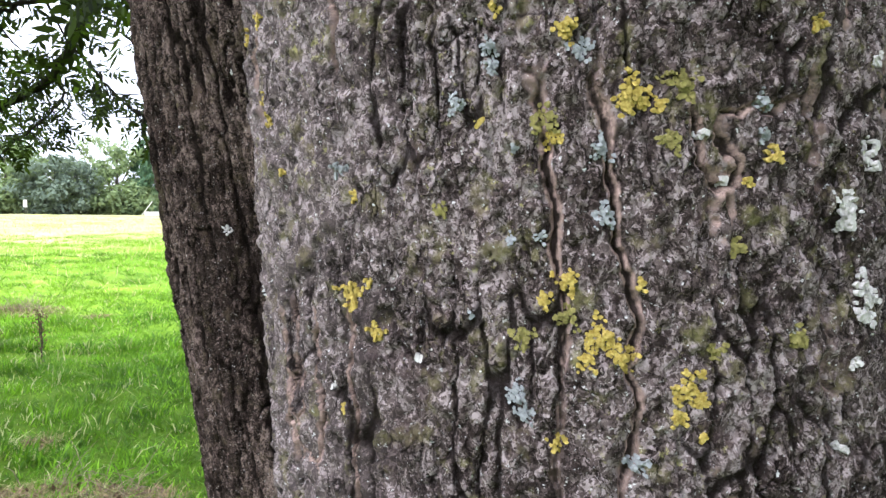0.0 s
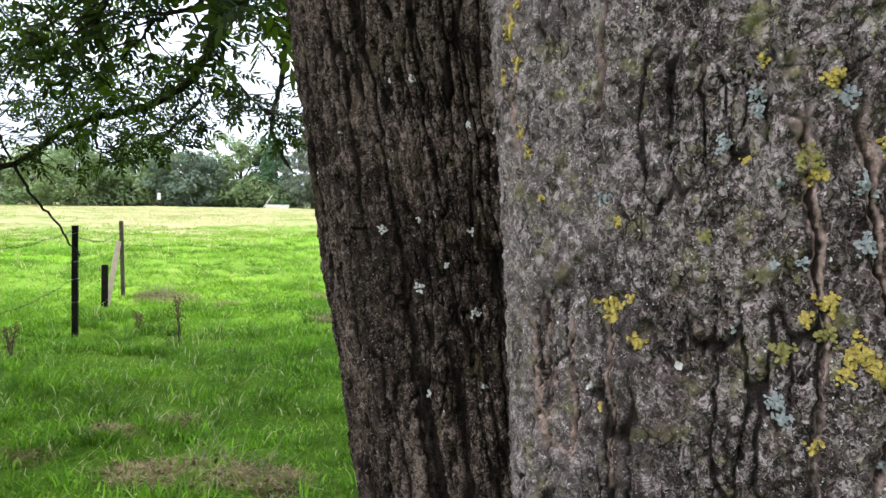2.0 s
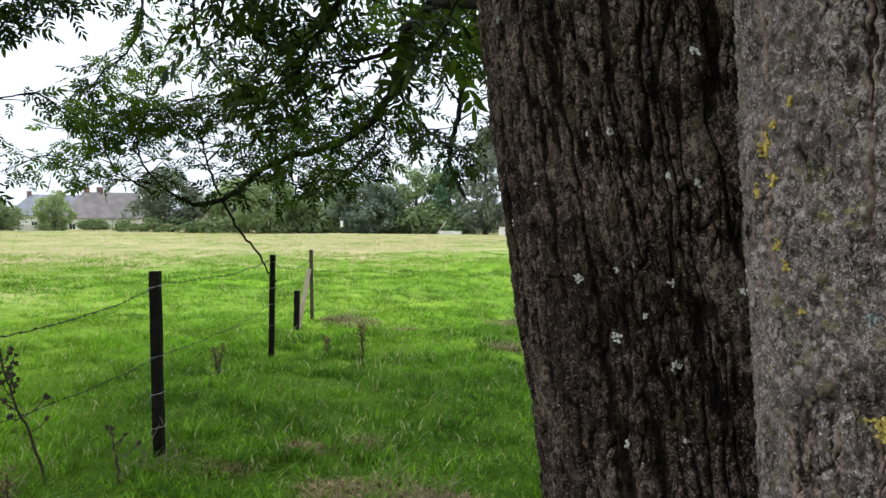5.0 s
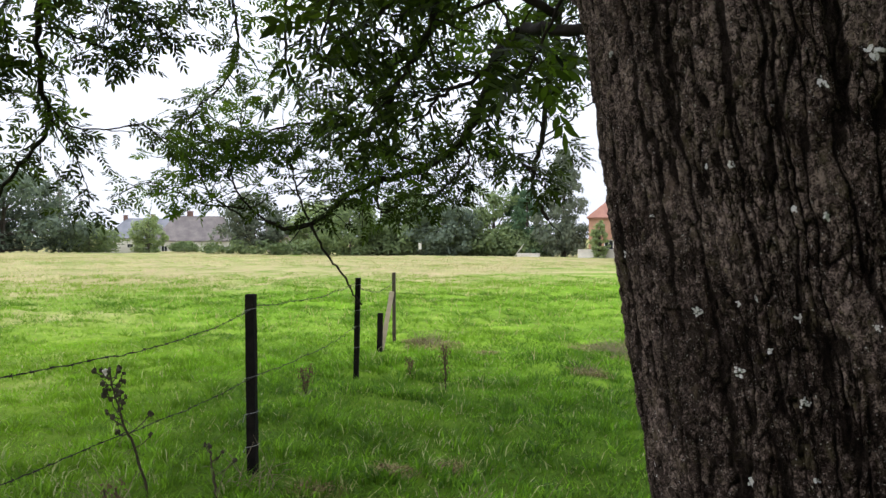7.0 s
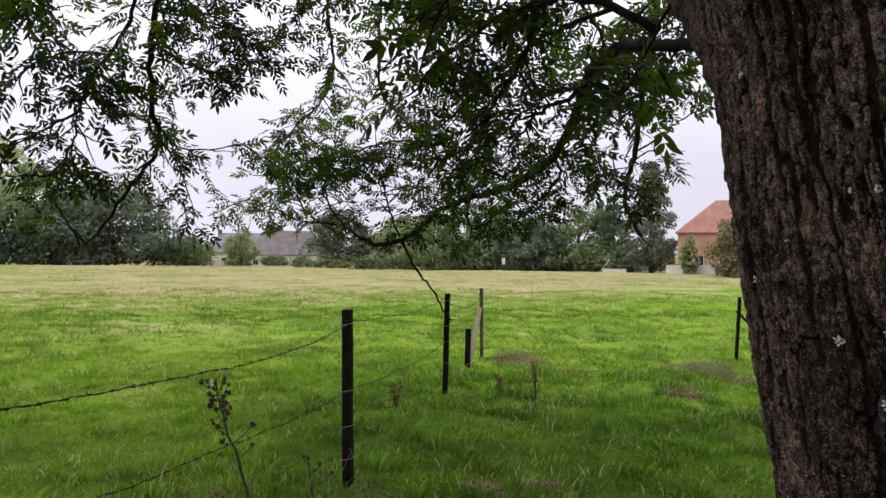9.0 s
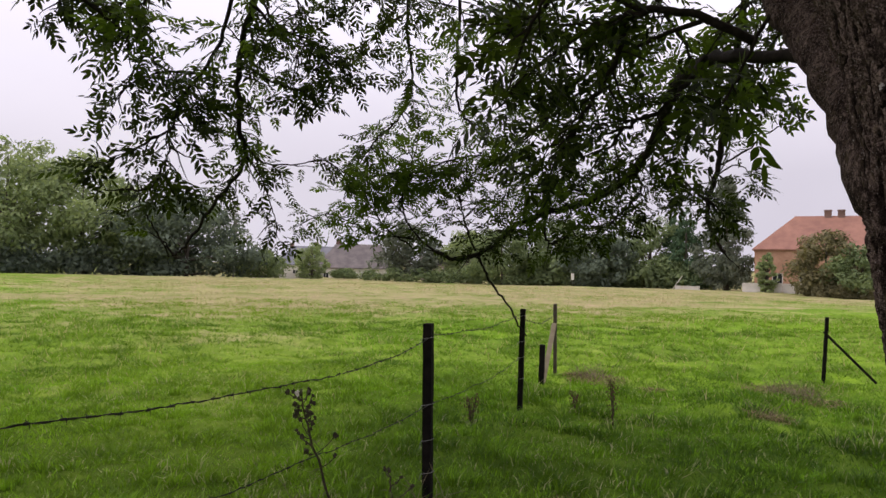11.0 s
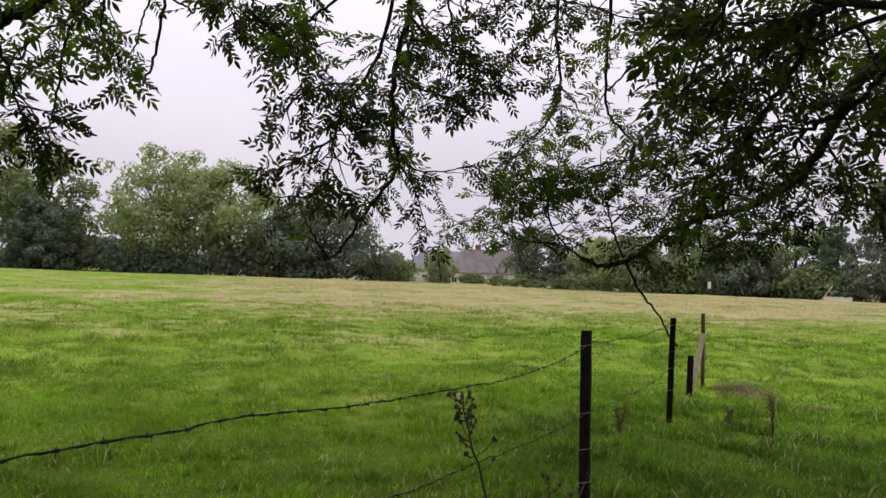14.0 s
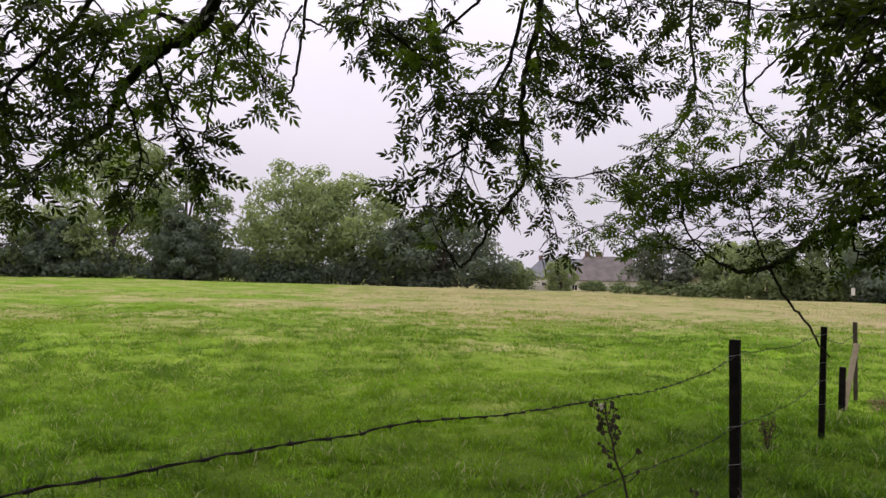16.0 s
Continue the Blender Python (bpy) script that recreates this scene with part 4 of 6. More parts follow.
def far_tree(label, x, y, height, width, form, mat, seed, count=5200, size=0.42, bare=0.16, depth=None):
    rng = np.random.default_rng(seed)
    z0 = float(gz(x, y)) - 0.05
    tree = thing("tree", label, "tree", (x, y, z0), 0, "trees along the far edge of the pasture")
    half, deep = width / 2, (depth or width) / 2
    blobs, radii = [], []
    n = {"broad": 130, "round": 110, "cone": 90, "column": 190, "shrub": 120}[form]
    turn = rng.uniform(0, 6.28, 3)
    for k in range(n):
        f = rng.uniform(0, 1)
        a = rng.uniform(0, 2 * math.pi)
        if form == "cone":
            f = f ** 1.3
            z = height * (0.03 + 0.95 * f)
            spread = (1 - f) ** 0.75 * rng.uniform(0.55, 1.0)
            rad = width * (0.05 + 0.11 * (1 - f)) * rng.uniform(0.7, 1.2)
        elif form == "column":
            z = height * (0.02 + 0.93 * f)
            spread = (1 - f ** 2.2 * 0.9) * rng.uniform(0.25, 0.9)
            rad = width * 0.10 * rng.uniform(0.7, 1.35) * (1 - 0.45 * f)
        else:
            lump = 1 + 0.13 * math.sin(2 * a + turn[0]) + 0.10 * math.sin(3 * a + 5 * f + turn[1]) + 0.08 * math.sin(9 * f + a + turn[2])
            z = height * bare + height * (1 - bare) * f * (0.90 + 0.10 * math.sin(a * 2 + turn[2]))
            hull = math.sin(math.pi * min(1, 0.16 + 0.78 * f)) ** (0.6 if form != "round" else 0.5)
            spread = hull * lump * rng.uniform(0.2, 1.0) ** 0.55 * 0.92
            rad = width * rng.uniform(0.06, 0.12) * (0.8 + 0.35 * hull) * (1.2 if form == "shrub" else 1)
        blobs.append((half * spread * math.cos(a), deep * spread * math.sin(a), min(z, height - rad * 0.7)))
        radii.append(rad)
    blobs, radii = np.array(blobs), np.array(radii)
    trunk_r = 0.022 * height + 0.06
    v, f = tube(curve_points([(0, 0, -0.3), (0.1, 0, height * 0.25), (0.0, 0.1, height * 0.6), (0.1, 0, height * 0.86)], 4, 0.03, seed),
                np.linspace(trunk_r, trunk_r * 0.15, 13), 7, 0.1, seed)
    part("trunk", mesh_of("trunk", v, f, FAR_BARK, True), None, tree)
    if form in ("broad", "round"):
        for k in rng.choice(n, 16, replace=False):
            b = blobs[k]
            s = rng.uniform(0.15, 0.5) * height * 0.8
            s = min(s, b[2] * 0.8)
            v, f = tube(curve_points([(0, 0, s), (b[0] * 0.4, b[1] * 0.4, s + (b[2] - s) * 0.55), tuple(b)], 4, 0.04, seed + int(k)), np.linspace(trunk_r * 0.45, 0.03, 9), 5, 0.1, seed)
            part("limb", mesh_of("limb", v, f, FAR_BARK, True), None, tree)
    if mat is LEAF_DARK:
        count = int(count * 1.7)
    if form in ("cone", "column"):
        count, size = int(count * 1.6), size * 0.95
    v, f = leaf_quads(rng, blobs, radii, count, size, 0.5 if form in ("cone", "column") else 0.0)
    keep = (v.reshape(-1, 4, 3)[:, :, 2].min(1) > 0.05)
    f = f[keep]
    part("crown", mesh_of("crown", v, f, mat, False, 4), None, tree)
    return tree


TREES = [
    ("dense green broadleaf tree beside the pasture", -57.0, 87.5, 7.8, 8.4, "shrub", LEAF_OAK),
    ("dense green broadleaf tree beside the pasture", -51.8, 93.8, 9.4, 10.3, "round", LEAF_OAK),
    ("low dark-leaved tree with a shady hollow beneath", -45.1, 92.5, 7.6, 8.6, "round", LEAF_DARK),
    ("green broadleaf tree in the hedge line", -40.6, 99.8, 10.4, 9.5, "round", LEAF_OAK),
    ("blue-green weeping cypress in the hedge line", -34.9, 97.9, 11.0, 5.6, "cone", LEAF_BLUE),
    ("blue-green weeping cypress in the hedge line", -37.6, 100.9, 10.0, 5.0, "cone", LEAF_BLUE),
    ("tall silvery conifer beside the red-roofed house", -29.6, 97.6, 14.8, 7.8, "column", LEAF_SILVER),
    ("broad rust-tinged green bush before the brick house", -14.6, 78.4, 6.2, 6.0, "shrub", LEAF_RUST),
    ("green bush beside the brick house", -11.4, 77.4, 5.0, 5.6, "shrub", LEAF_OAK),
    ("young tree before the brick house", -21.1, 83.3, 4.2, 2.0, "round", LEAF_LIGHT),
    ("large airy light green tree on the skyline", -109.0, 44.5, 18.4, 17.0, "broad", LEAF_LIGHT),
    ("large airy light green tree on the skyline", -104.5, 52.6, 17.0, 15.5, "broad", LEAF_LIGHT),
    ("broad dark green tree with dense leaves", -89.8, 59.7, 11.2, 15.0, "round", LEAF_DARK),
    ("dark green tree in the far hedge", -97.0, 57.2, 8.5, 10.0, "round", LEAF_OAK),
    ("rounded green bush before the farmhouse", -87.4, 70.1, 4.4, 7.2, "shrub", LEAF_OAK),
    ("small grey-green tree in front of the farmhouse", -86.9, 79.9, 5.7, 4.6, "round", LEAF_LIGHT),
    ("dark green rounded shrub before the farmhouse", -85.5, 85.5, 1.7, 3.4, "shrub", LEAF_OAK),
    ("thin-crowned grey-green tree beside the farmhouse", -72.2, 85.5, 8.8, 9.0, "broad", LEAF_SILVER),
    ("grey-green tree behind the garden hedge", -66.3, 92.5, 7.9, 8.0, "broad", LEAF_LIGHT),
]
SKYLINE_TREES = [
    ("tall light green tree at the pasture corner", -121.0, 21.0, 21.6, 15.5, "broad", LEAF_LIGHT),
    ("light green tree at the pasture corner", -113.5, 29.6, 18.2, 11.5, "broad", LEAF_OAK),
    ("dark green tree at the pasture corner", -108.0, 28.5, 10.5, 8.0, "round", LEAF_DARK),
    ("green tree on the skyline", -125.1, 5.5, 11.8, 12.0, "round", LEAF_OAK),
    ("green tree on the skyline", -120.2, -7.3, 13.7, 13.0, "round", LEAF_LIGHT),
    ("dark green tree on the skyline", -122.0, 13.8, 9.5, 9.0, "round", LEAF_DARK),
    ("small tree in a gap of the far hedge", -124.9, 45.5, 5.0, 6.5, "shrub", LEAF_DARK),
    ("small tree in a gap of the far hedge", -133.5, 44.4, 5.5, 9.0, "shrub", LEAF_DARK),
    ("green tree behind the brick house", -9.0, 101.0, 10.3, 10.2, "round", LEAF_OAK),
    ("green tree behind the brick house", 4.0, 103.0, 11.0, 11.0, "round", LEAF_OAK),
]
for k, (label, x, y, h, w, form, mat) in enumerate(TREES + SKYLINE_TREES):
    far_tree(label, x, y, h * 1.02, w * 1.18, form, mat, 100 + k, 4200 + int(w * h * 36), min(0.44 + 0.006 * h, 0.15 + 0.034 * w), 0.12 if form == "broad" and y > 40 else 0.03)

# the hedge that closes the pasture, and woods beyond it
rng = np.random.default_rng(8)


def hedge(name, label, ends, height, thick, mat, count, size):
    (x0, y0), (x1, y1) = ends
    t = rng.uniform(0, 1, 260)
    c = np.stack([x0 + (x1 - x0) * t + rng.normal(0, thick * 0.3, 260), y0 + (y1 - y0) * t + rng.normal(0, thick * 0.3, 260), height * rng.uniform(0.15, 0.85, 260) * (0.7 + 0.3 * np.sin(t * 40))], -1)
    c[:, 2] += gz(c[:, 0], c[:, 1])
    v, f = leaf_quads(rng, c, height * rng.uniform(0.2, 0.4, 260), count, size)
    v[:, 2] = np.maximum(v[:, 2], gz(v[:, 0], v[:, 1]))
    return tagged(new(name, mesh_of(name, v, f, mat, False, 4)), label, "hedge", kind="stuff")


hedge("hedge", "dark hedge along the far edge of the pasture", ((-128, -4), (-104, 44)), 4.6, 3.2, LEAF_DARK, 13000, 0.5)
hedge("hedge", "dark hedge along the far edge of the pasture", ((-106, 40), (-92, 62)), 4.4, 2.6, LEAF_DARK, 9000, 0.5)
hedge("hedge", "garden hedge before the farm buildings", ((-76, 80), (-56, 90)), 2.2, 1.6, LEAF_OAK, 5000, 0.4)
hedge("hedge", "dark hedge under the far trees", ((-58, 89), (-31, 98)), 5.2, 2.2, LEAF_OAK, 12000, 0.5)
hedge("hedge", "dark hedge along the side of the pasture", ((-14, 90), (30, 88)), 3.4, 2.0, LEAF_OAK, 8000, 0.5)
hedge("hedge", "ragged brownish weeds before the brick house", ((-15.9, 76.2), (-7.5, 74.2)), 1.15, 1.0, LEAF_RUST, 4200, 0.3)

PLASTER = mat_plain("limewashed_plaster", (0.50, 0.47, 0.42), (0.66, 0.63, 0.57), 0.8, 0.9, 0.3, 0.02)
STONE_BEIGE = mat_plain("beige_rendered_wall", (0.34, 0.29, 0.23), (0.46, 0.40, 0.32), 0.9, 0.9, 0.4, 0.02)
SLATE = mat_plain("blue_grey_slate", (0.12, 0.125, 0.14), (0.20, 0.20, 0.215), 0.7, 0.6, 0.4, 0.03)
OLD_TILE = mat_plain("brown_clay_tile", (0.11, 0.096, 0.092), (0.18, 0.155, 0.145), 0.8, 0.85, 0.5, 0.04)
RED_TILE = mat_plain("orange_red_clay_tile", (0.205, 0.098, 0.072), (0.29, 0.148, 0.106), 0.9, 0.8, 0.5, 0.03)
BRICK = mat_plain("orange_brick_wall", (0.35, 0.195, 0.125), (0.48, 0.285, 0.190), 1.2, 0.9, 0.4, 0.02)
CHIMNEY = mat_plain("red_brown_brick", (0.14, 0.085, 0.07), (0.22, 0.135, 0.11), 1.2, 0.9, 0.4, 0.02)
GLASS = mat_plain("dark_window_glass", (0.02, 0.022, 0.025), (0.03, 0.034, 0.038), 1.0, 0.12, 0.05, 0.001)
WHITE_PAINT = mat_plain("white_painted_wood", (0.62, 0.61, 0.58), (0.74, 0.73, 0.70), 3.0, 0.6, 0.1, 0.002)


def holed_wall(bm, length, height, thick, openings, m):
    """A wall along x with real openings (x0, x1, z0, z1), split into blocks round them."""
    xs = sorted({-length / 2, length / 2, *[o[0] for o in openings], *[o[1] for o in openings]})
    for a, b in zip(xs, xs[1:]):
        mid = (a + b) / 2
        holes = sorted((o[2], o[3]) for o in openings if o[0] < mid < o[1])
        z = -0.6
        for lo, hi in holes + [(height, height)]:
            if lo > z:
                box(bm, (b - a, thick, lo - z), (m @ Vector((mid, 0, (lo + z) / 2))), 0, m.to_3x3().to_4x4())
            z = hi


def house(label, at, turn, length, depth, wall_h, roof_h, wall, roof, windows, chimneys, hips=(0.0, 0.0), over=0.25):
    """A house with its front towards local -y; windows: (x, width, sill, height) on the front."""
    h = thing("house", label, "house", (at[0], at[1], at[2] if len(at) > 2 else float(gz(at[0], at[1]))), turn)
    bm = bmesh.new()
    t = 0.3
    holed_wall(bm, length, wall_h, t, [(x - w / 2, x + w / 2, s, s + g) for x, w, s, g in windows], Matrix.Translation((0, -depth / 2 + t / 2, 0)))
    holed_wall(bm, length, wall_h, t, [], Matrix.Translation((0, depth / 2 - t / 2, 0)))
    for side in (-1, 1):
        box(bm, (t, depth - 2 * t, wall_h + 0.6), (side * (length / 2 - t / 2), 0, wall_h / 2 - 0.3))
        if not hips[0 if side < 0 else 1]:
            x0, x1 = side * (length / 2 - t), side * length / 2
            v = [bm.verts.new(p) for p in [(x0, -depth / 2, wall_h), (x0, depth / 2, wall_h), (x0, 0, wall_h + roof_h), (x1, -depth / 2, wall_h), (x1, depth / 2, wall_h), (x1, 0, wall_h + roof_h)]]
            for f in ((0, 1, 2), (3, 5, 4), (0, 3, 4, 1), (1, 4, 5, 2), (2, 5, 3, 0)):
                bm.faces.new([v[i] for i in f])
    part("wall", bm, wall, h)
    bm = bmesh.new()
    l2, d2 = length / 2 + over, depth / 2 + over
    low = wall_h - over * roof_h / (depth / 2)
    ridge = [(-l2 + hips[0], 0, wall_h + roof_h), (l2 - hips[1], 0, wall_h + roof_h)]
    eave = [(-l2, -d2, low), (l2, -d2, low), (l2, d2, low), (-l2, d2, low)]
    for lift, flip in ((0.16, False), (0.02, True)):
        v = [bm.verts.new((x, y, z + lift)) for x, y, z in eave + ridge]
        for f in ((0, 1, 5, 4), (2, 3, 4, 5), (1, 2, 5), (3, 0, 4)):
            bm.faces.new([v[i] for i in (reversed(f) if flip else f)])
    bm.verts.ensure_lookup_table()
    for a, b in ((0, 1), (1, 2), (2, 3), (3, 0)):
        bm.faces.new([bm.verts[i] for i in (b, a, a + 6, b + 6)])
    top = part("roof", bm, roof, h)
    for cx, cy, cw, ch in chimneys:
        bm = bmesh.new()
        base = wall_h + roof_h * (1 - abs(cy) / (depth / 2))
        box(bm, (cw, 0.55, ch + 0.8), (cx, cy, base + ch / 2 - 0.4), 0.01)
        box(bm, (cw + 0.12, 0.67, 0.12), (cx, cy, base + ch - 0.1), 0.01)
        part("chimney", bm, CHIMNEY, top, "brick chimney stack")
    for x, w, s, g in windows:
        bm = bmesh.new()
        y = -depth / 2 + 0.1
        for dx in (-1, 1):
            box(bm, (0.08, 0.07, g - 0.004), (x + dx * (w / 2 - 0.042), y, s + g / 2))
        for dz in (0, 1):
            box(bm, (w - 0.17, 0.07, 0.08), (x, y, s + 0.042 + dz * (g - 0.084)))
        box(bm, (0.05, 0.06, g - 0.17), (x, y, s + g / 2))
        frame_ob = part("window", bm, WHITE_PAINT, h, "white window frame with dark panes")
        bm = bmesh.new()
        box(bm, (w - 0.17, 0.02, g - 0.17), (x, y + 0.03, s + g / 2))
        part("pane", bm, GLASS, frame_ob)
    return h


T = radians
house("long low farmhouse with white walls and a slate roof", (-103.5, 94.8, -1.6), T(47), 13.0, 8.0, 3.0, 3.2, PLASTER, SLATE,
      [(-5.0, 1.0, 0.8, 1.2), (-2.6, 1.0, 0.8, 1.2), (0.4, 1.1, 0.0, 2.0), (3.0, 1.0, 0.8, 1.2)], [(-3.4, 0, 0.7, 0.7), (1.0, 0, 0.8, 0.9)], (3.6, 0.0))
house("white farmhouse with a steep brown tile roof and chimneys", (-95.0, 97.2, -1.6), T(44), 12.5, 8.5, 2.6, 4.0, PLASTER, OLD_TILE,
      [(-4.6, 1.0, 0.7, 1.0), (-2.2, 1.0, 0.0, 1.85), (-0.2, 1.1, 0.7, 1.1), (2.0, 1.1, 0.7, 1.1), (4.4, 1.1, 0.7, 1.0)], [(-2.6, 0.2, 0.9, 1.2), (-0.6, 0.2, 1.0, 1.2)], (3.4, 1.4))
house("beige outbuilding half hidden behind trees", (-81.2, 107.6), T(37), 10.0, 6.0, 2.8, 1.6, STONE_BEIGE, OLD_TILE,
      [(-3.4, 1.0, 0.9, 1.2), (-0.8, 1.0, 0.9, 1.2), (1.6, 1.2, 0.0, 2.1), (3.8, 1.0, 0.9, 1.2)], [(2.0, 0, 0.7, 0.8)])
house("orange brick house with a hipped red tile roof", (-15.48, 94.07), T(13), 18.5, 9.0, 5.1, 3.7, BRICK, RED_TILE,
      [(-6.9, 1.1, 1.0, 1.4), (-4.2, 1.1, 1.0, 1.4), (-1.4, 1.1, 0.0, 2.2), (1.2, 1.1, 1.0, 1.4), (4.6, 1.1, 1.0, 1.4)], [(-1.75, 0, 0.72, 0.85), (-0.4, 0, 0.72, 0.85)], (4.4, 4.4))


def low_wall(label, a, b, height, mat):
    wall = thing("garden_wall", label, "wall", (a[0], a[1], 0))
    n = 6
    bm = bmesh.new()
    for k in range(n):
        p = [a[i] + (b[i] - a[i]) * (k + 0.5) / n for i in (0, 1)]
        turn = Matrix.Rotation(math.atan2(b[1] - a[1], b[0] - a[0]), 4, "Z")
        long = math.hypot(b[0] - a[0], b[1] - a[1]) / n
        z = float(gz(*p))
        box(bm, (long - 0.02, 0.2, height + 0.4), (p[0] - a[0], p[1] - a[1], z + height / 2 - 0.2), 0.01, turn)
        box(bm, (long - 0.04, 0.28, 0.07), (p[0] - a[0], p[1] - a[1], z + height + 0.035), 0.01, turn)
    part("masonry", bm, mat, wall)


low_wall("pale concrete garden wall before the brick house", (-23.6, 83.4), (-12.0, 85.6), 0.95, PLASTER)
low_wall("low pale wall beside the farmhouse", (-93.5, 73.0), (-87.0, 80.2), 0.8, PLASTER)
low_wall("low pale wall under the conifers", (-34.5, 93.0), (-31.5, 93.4), 0.4, PLASTER)


def bare_tree(label, x, y, height, seed):
    """A nearly leafless birch: a slim stem that forks upwards into thin twigs, with a few leaves low down."""
    rg = random.Random(seed)
    tree = thing("tree", label, "tree", (x, y, float(gz(x, y)) - 0.05), 0, "trees along the far edge of the pasture")
    stem = curve_points([(0, 0, -0.3), (0.2, 0, height * 0.3), (0.1, 0.1, height * 0.62), (-0.2, 0, height)], 5, 0.04, seed)
    v, f = tube(stem, list(np.linspace(0.13, 0.02, len(stem))), 6, 0.1, seed)
    part("trunk", mesh_of("trunk", v, f, PALE_BARK, True), None, tree)
    tips = []
    for k in range(20):
        i = rg.randint(4, len(stem) - 2)
        a, long = rg.uniform(0, 6.28), height * rg.uniform(0.18, 0.36) * (1.2 - i / len(stem))
        way = Vector((math.cos(a) * 0.5, math.sin(a) * 0.5, 1)).normalized()
        line = curve_points([stem[i], stem[i] + way * long * 0.5, stem[i] + way * long + Vector((math.cos(a), math.sin(a), -0.2)) * long * 0.12], 4, 0.03, seed + k)
        v, f = tube(line, list(np.linspace(0.045, 0.016, len(line))), 4, 0.1, k)
        limb = part("limb", mesh_of("limb", v, f, PALE_BARK, True), None, tree)
        tips.append(line[-1])
        for j in range(3):
            q = line[rg.randint(2, len(line) - 2)]
            b = rg.uniform(0, 6.28)
            tip = q + Vector((math.cos(b) * 0.5, math.sin(b) * 0.5, 1)) * long * rg.uniform(0.2, 0.4)
            v, f = tube(curve_points([q, q.lerp(tip, 0.5), tip], 3, 0.03, j), [0.018] * 7, 4)
            part("twig", mesh_of("twig", v, f, PALE_BARK, True), None, limb)
    g = np.random.default_rng(seed)
    c = np.stack([g.normal(0, 0.7, 26), g.normal(0, 0.7, 26), height * g.uniform(0.12, 0.55, 26)], -1)
    v, f = leaf_quads(g, c, g.uniform(0.25, 0.6, 26), 700, 0.3)
    part("crown", mesh_of("crown", v, f, LEAF_LIGHT, False, 4), None, tree)


PALE_BARK = mat_plain("pale_birch_bark", (0.16, 0.145, 0.125), (0.30, 0.28, 0.25), 2.0, 0.85, 0.3, 0.01)
bare_tree("thin birch almost bare of leaves on the skyline", -86.3, 64.8, 10.6, 61)


def leaning_pole():
    pole = thing("pole", "pale wooden pole leaning against the conifers", "pole", (-33.9, 92.2, float(gz(-33.9, 92.2))), T(20))
    bm = bmesh.new()
    box(bm, (0.09, 0.08, 2.1), (0.0, 0, 0.85), 0.01, Matrix.Rotation(T(35), 4, "Y"))
    part("shaft", bm, PLASTER, pole)


leaning_pole()


def white_board():
    x, y = -43.5, 82.7
    board = thing("white_board", "small white board standing before the dark hollow in the trees", "board", (x, y, float(gz(x, y))), T(25))
    bm = bmesh.new()
    box(bm, (0.36, 0.04, 0.8), (0, 0, 1.2), 0.01)
    part("panel", bm, PLASTER, board)
    for dx in (-0.12, 0.12):
        bm = bmesh.new()
        box(bm, (0.05, 0.05, 1.6), (dx, 0.047, 0.72), 0.005)
        part("leg", bm, POST_GREY, board)


white_board()


# ---- the canopy: limbs, twigs and pinnate leaves of the old ash ----


def mat_ash_leaf():
    """Dark glossy leaflets; here and there a bough is painted brighter green, as if lit, and lets more light through.
    """
    n = Nodes("ash_leaves")
    r = island(n)
    # noise patches of lit boughs, their brightness put into the leaf colour
    greener = n.step(n.noise(0.75, 2, 0.5), 0.50, 0.62)
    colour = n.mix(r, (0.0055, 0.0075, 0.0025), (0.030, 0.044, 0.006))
    colour = n.mix(n.math("MULTIPLY", greener, n.step(r, 0.1, 0.9, 0.25, 1.0)), colour, (0.044, 0.069, 0.007))
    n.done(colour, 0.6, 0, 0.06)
    n.leafy(colour, n.mix(greener, n.mix(r, (0.010, 0.014, 0.003), (0.055, 0.088, 0.006)), (0.095, 0.165, 0.010)), 0.42)
    return n.mat


ASH_LEAF = mat_ash_leaf()
crng = np.random.default_rng(77)
TWIGS_V, TWIGS_F, LEAF_AT = [], [], []


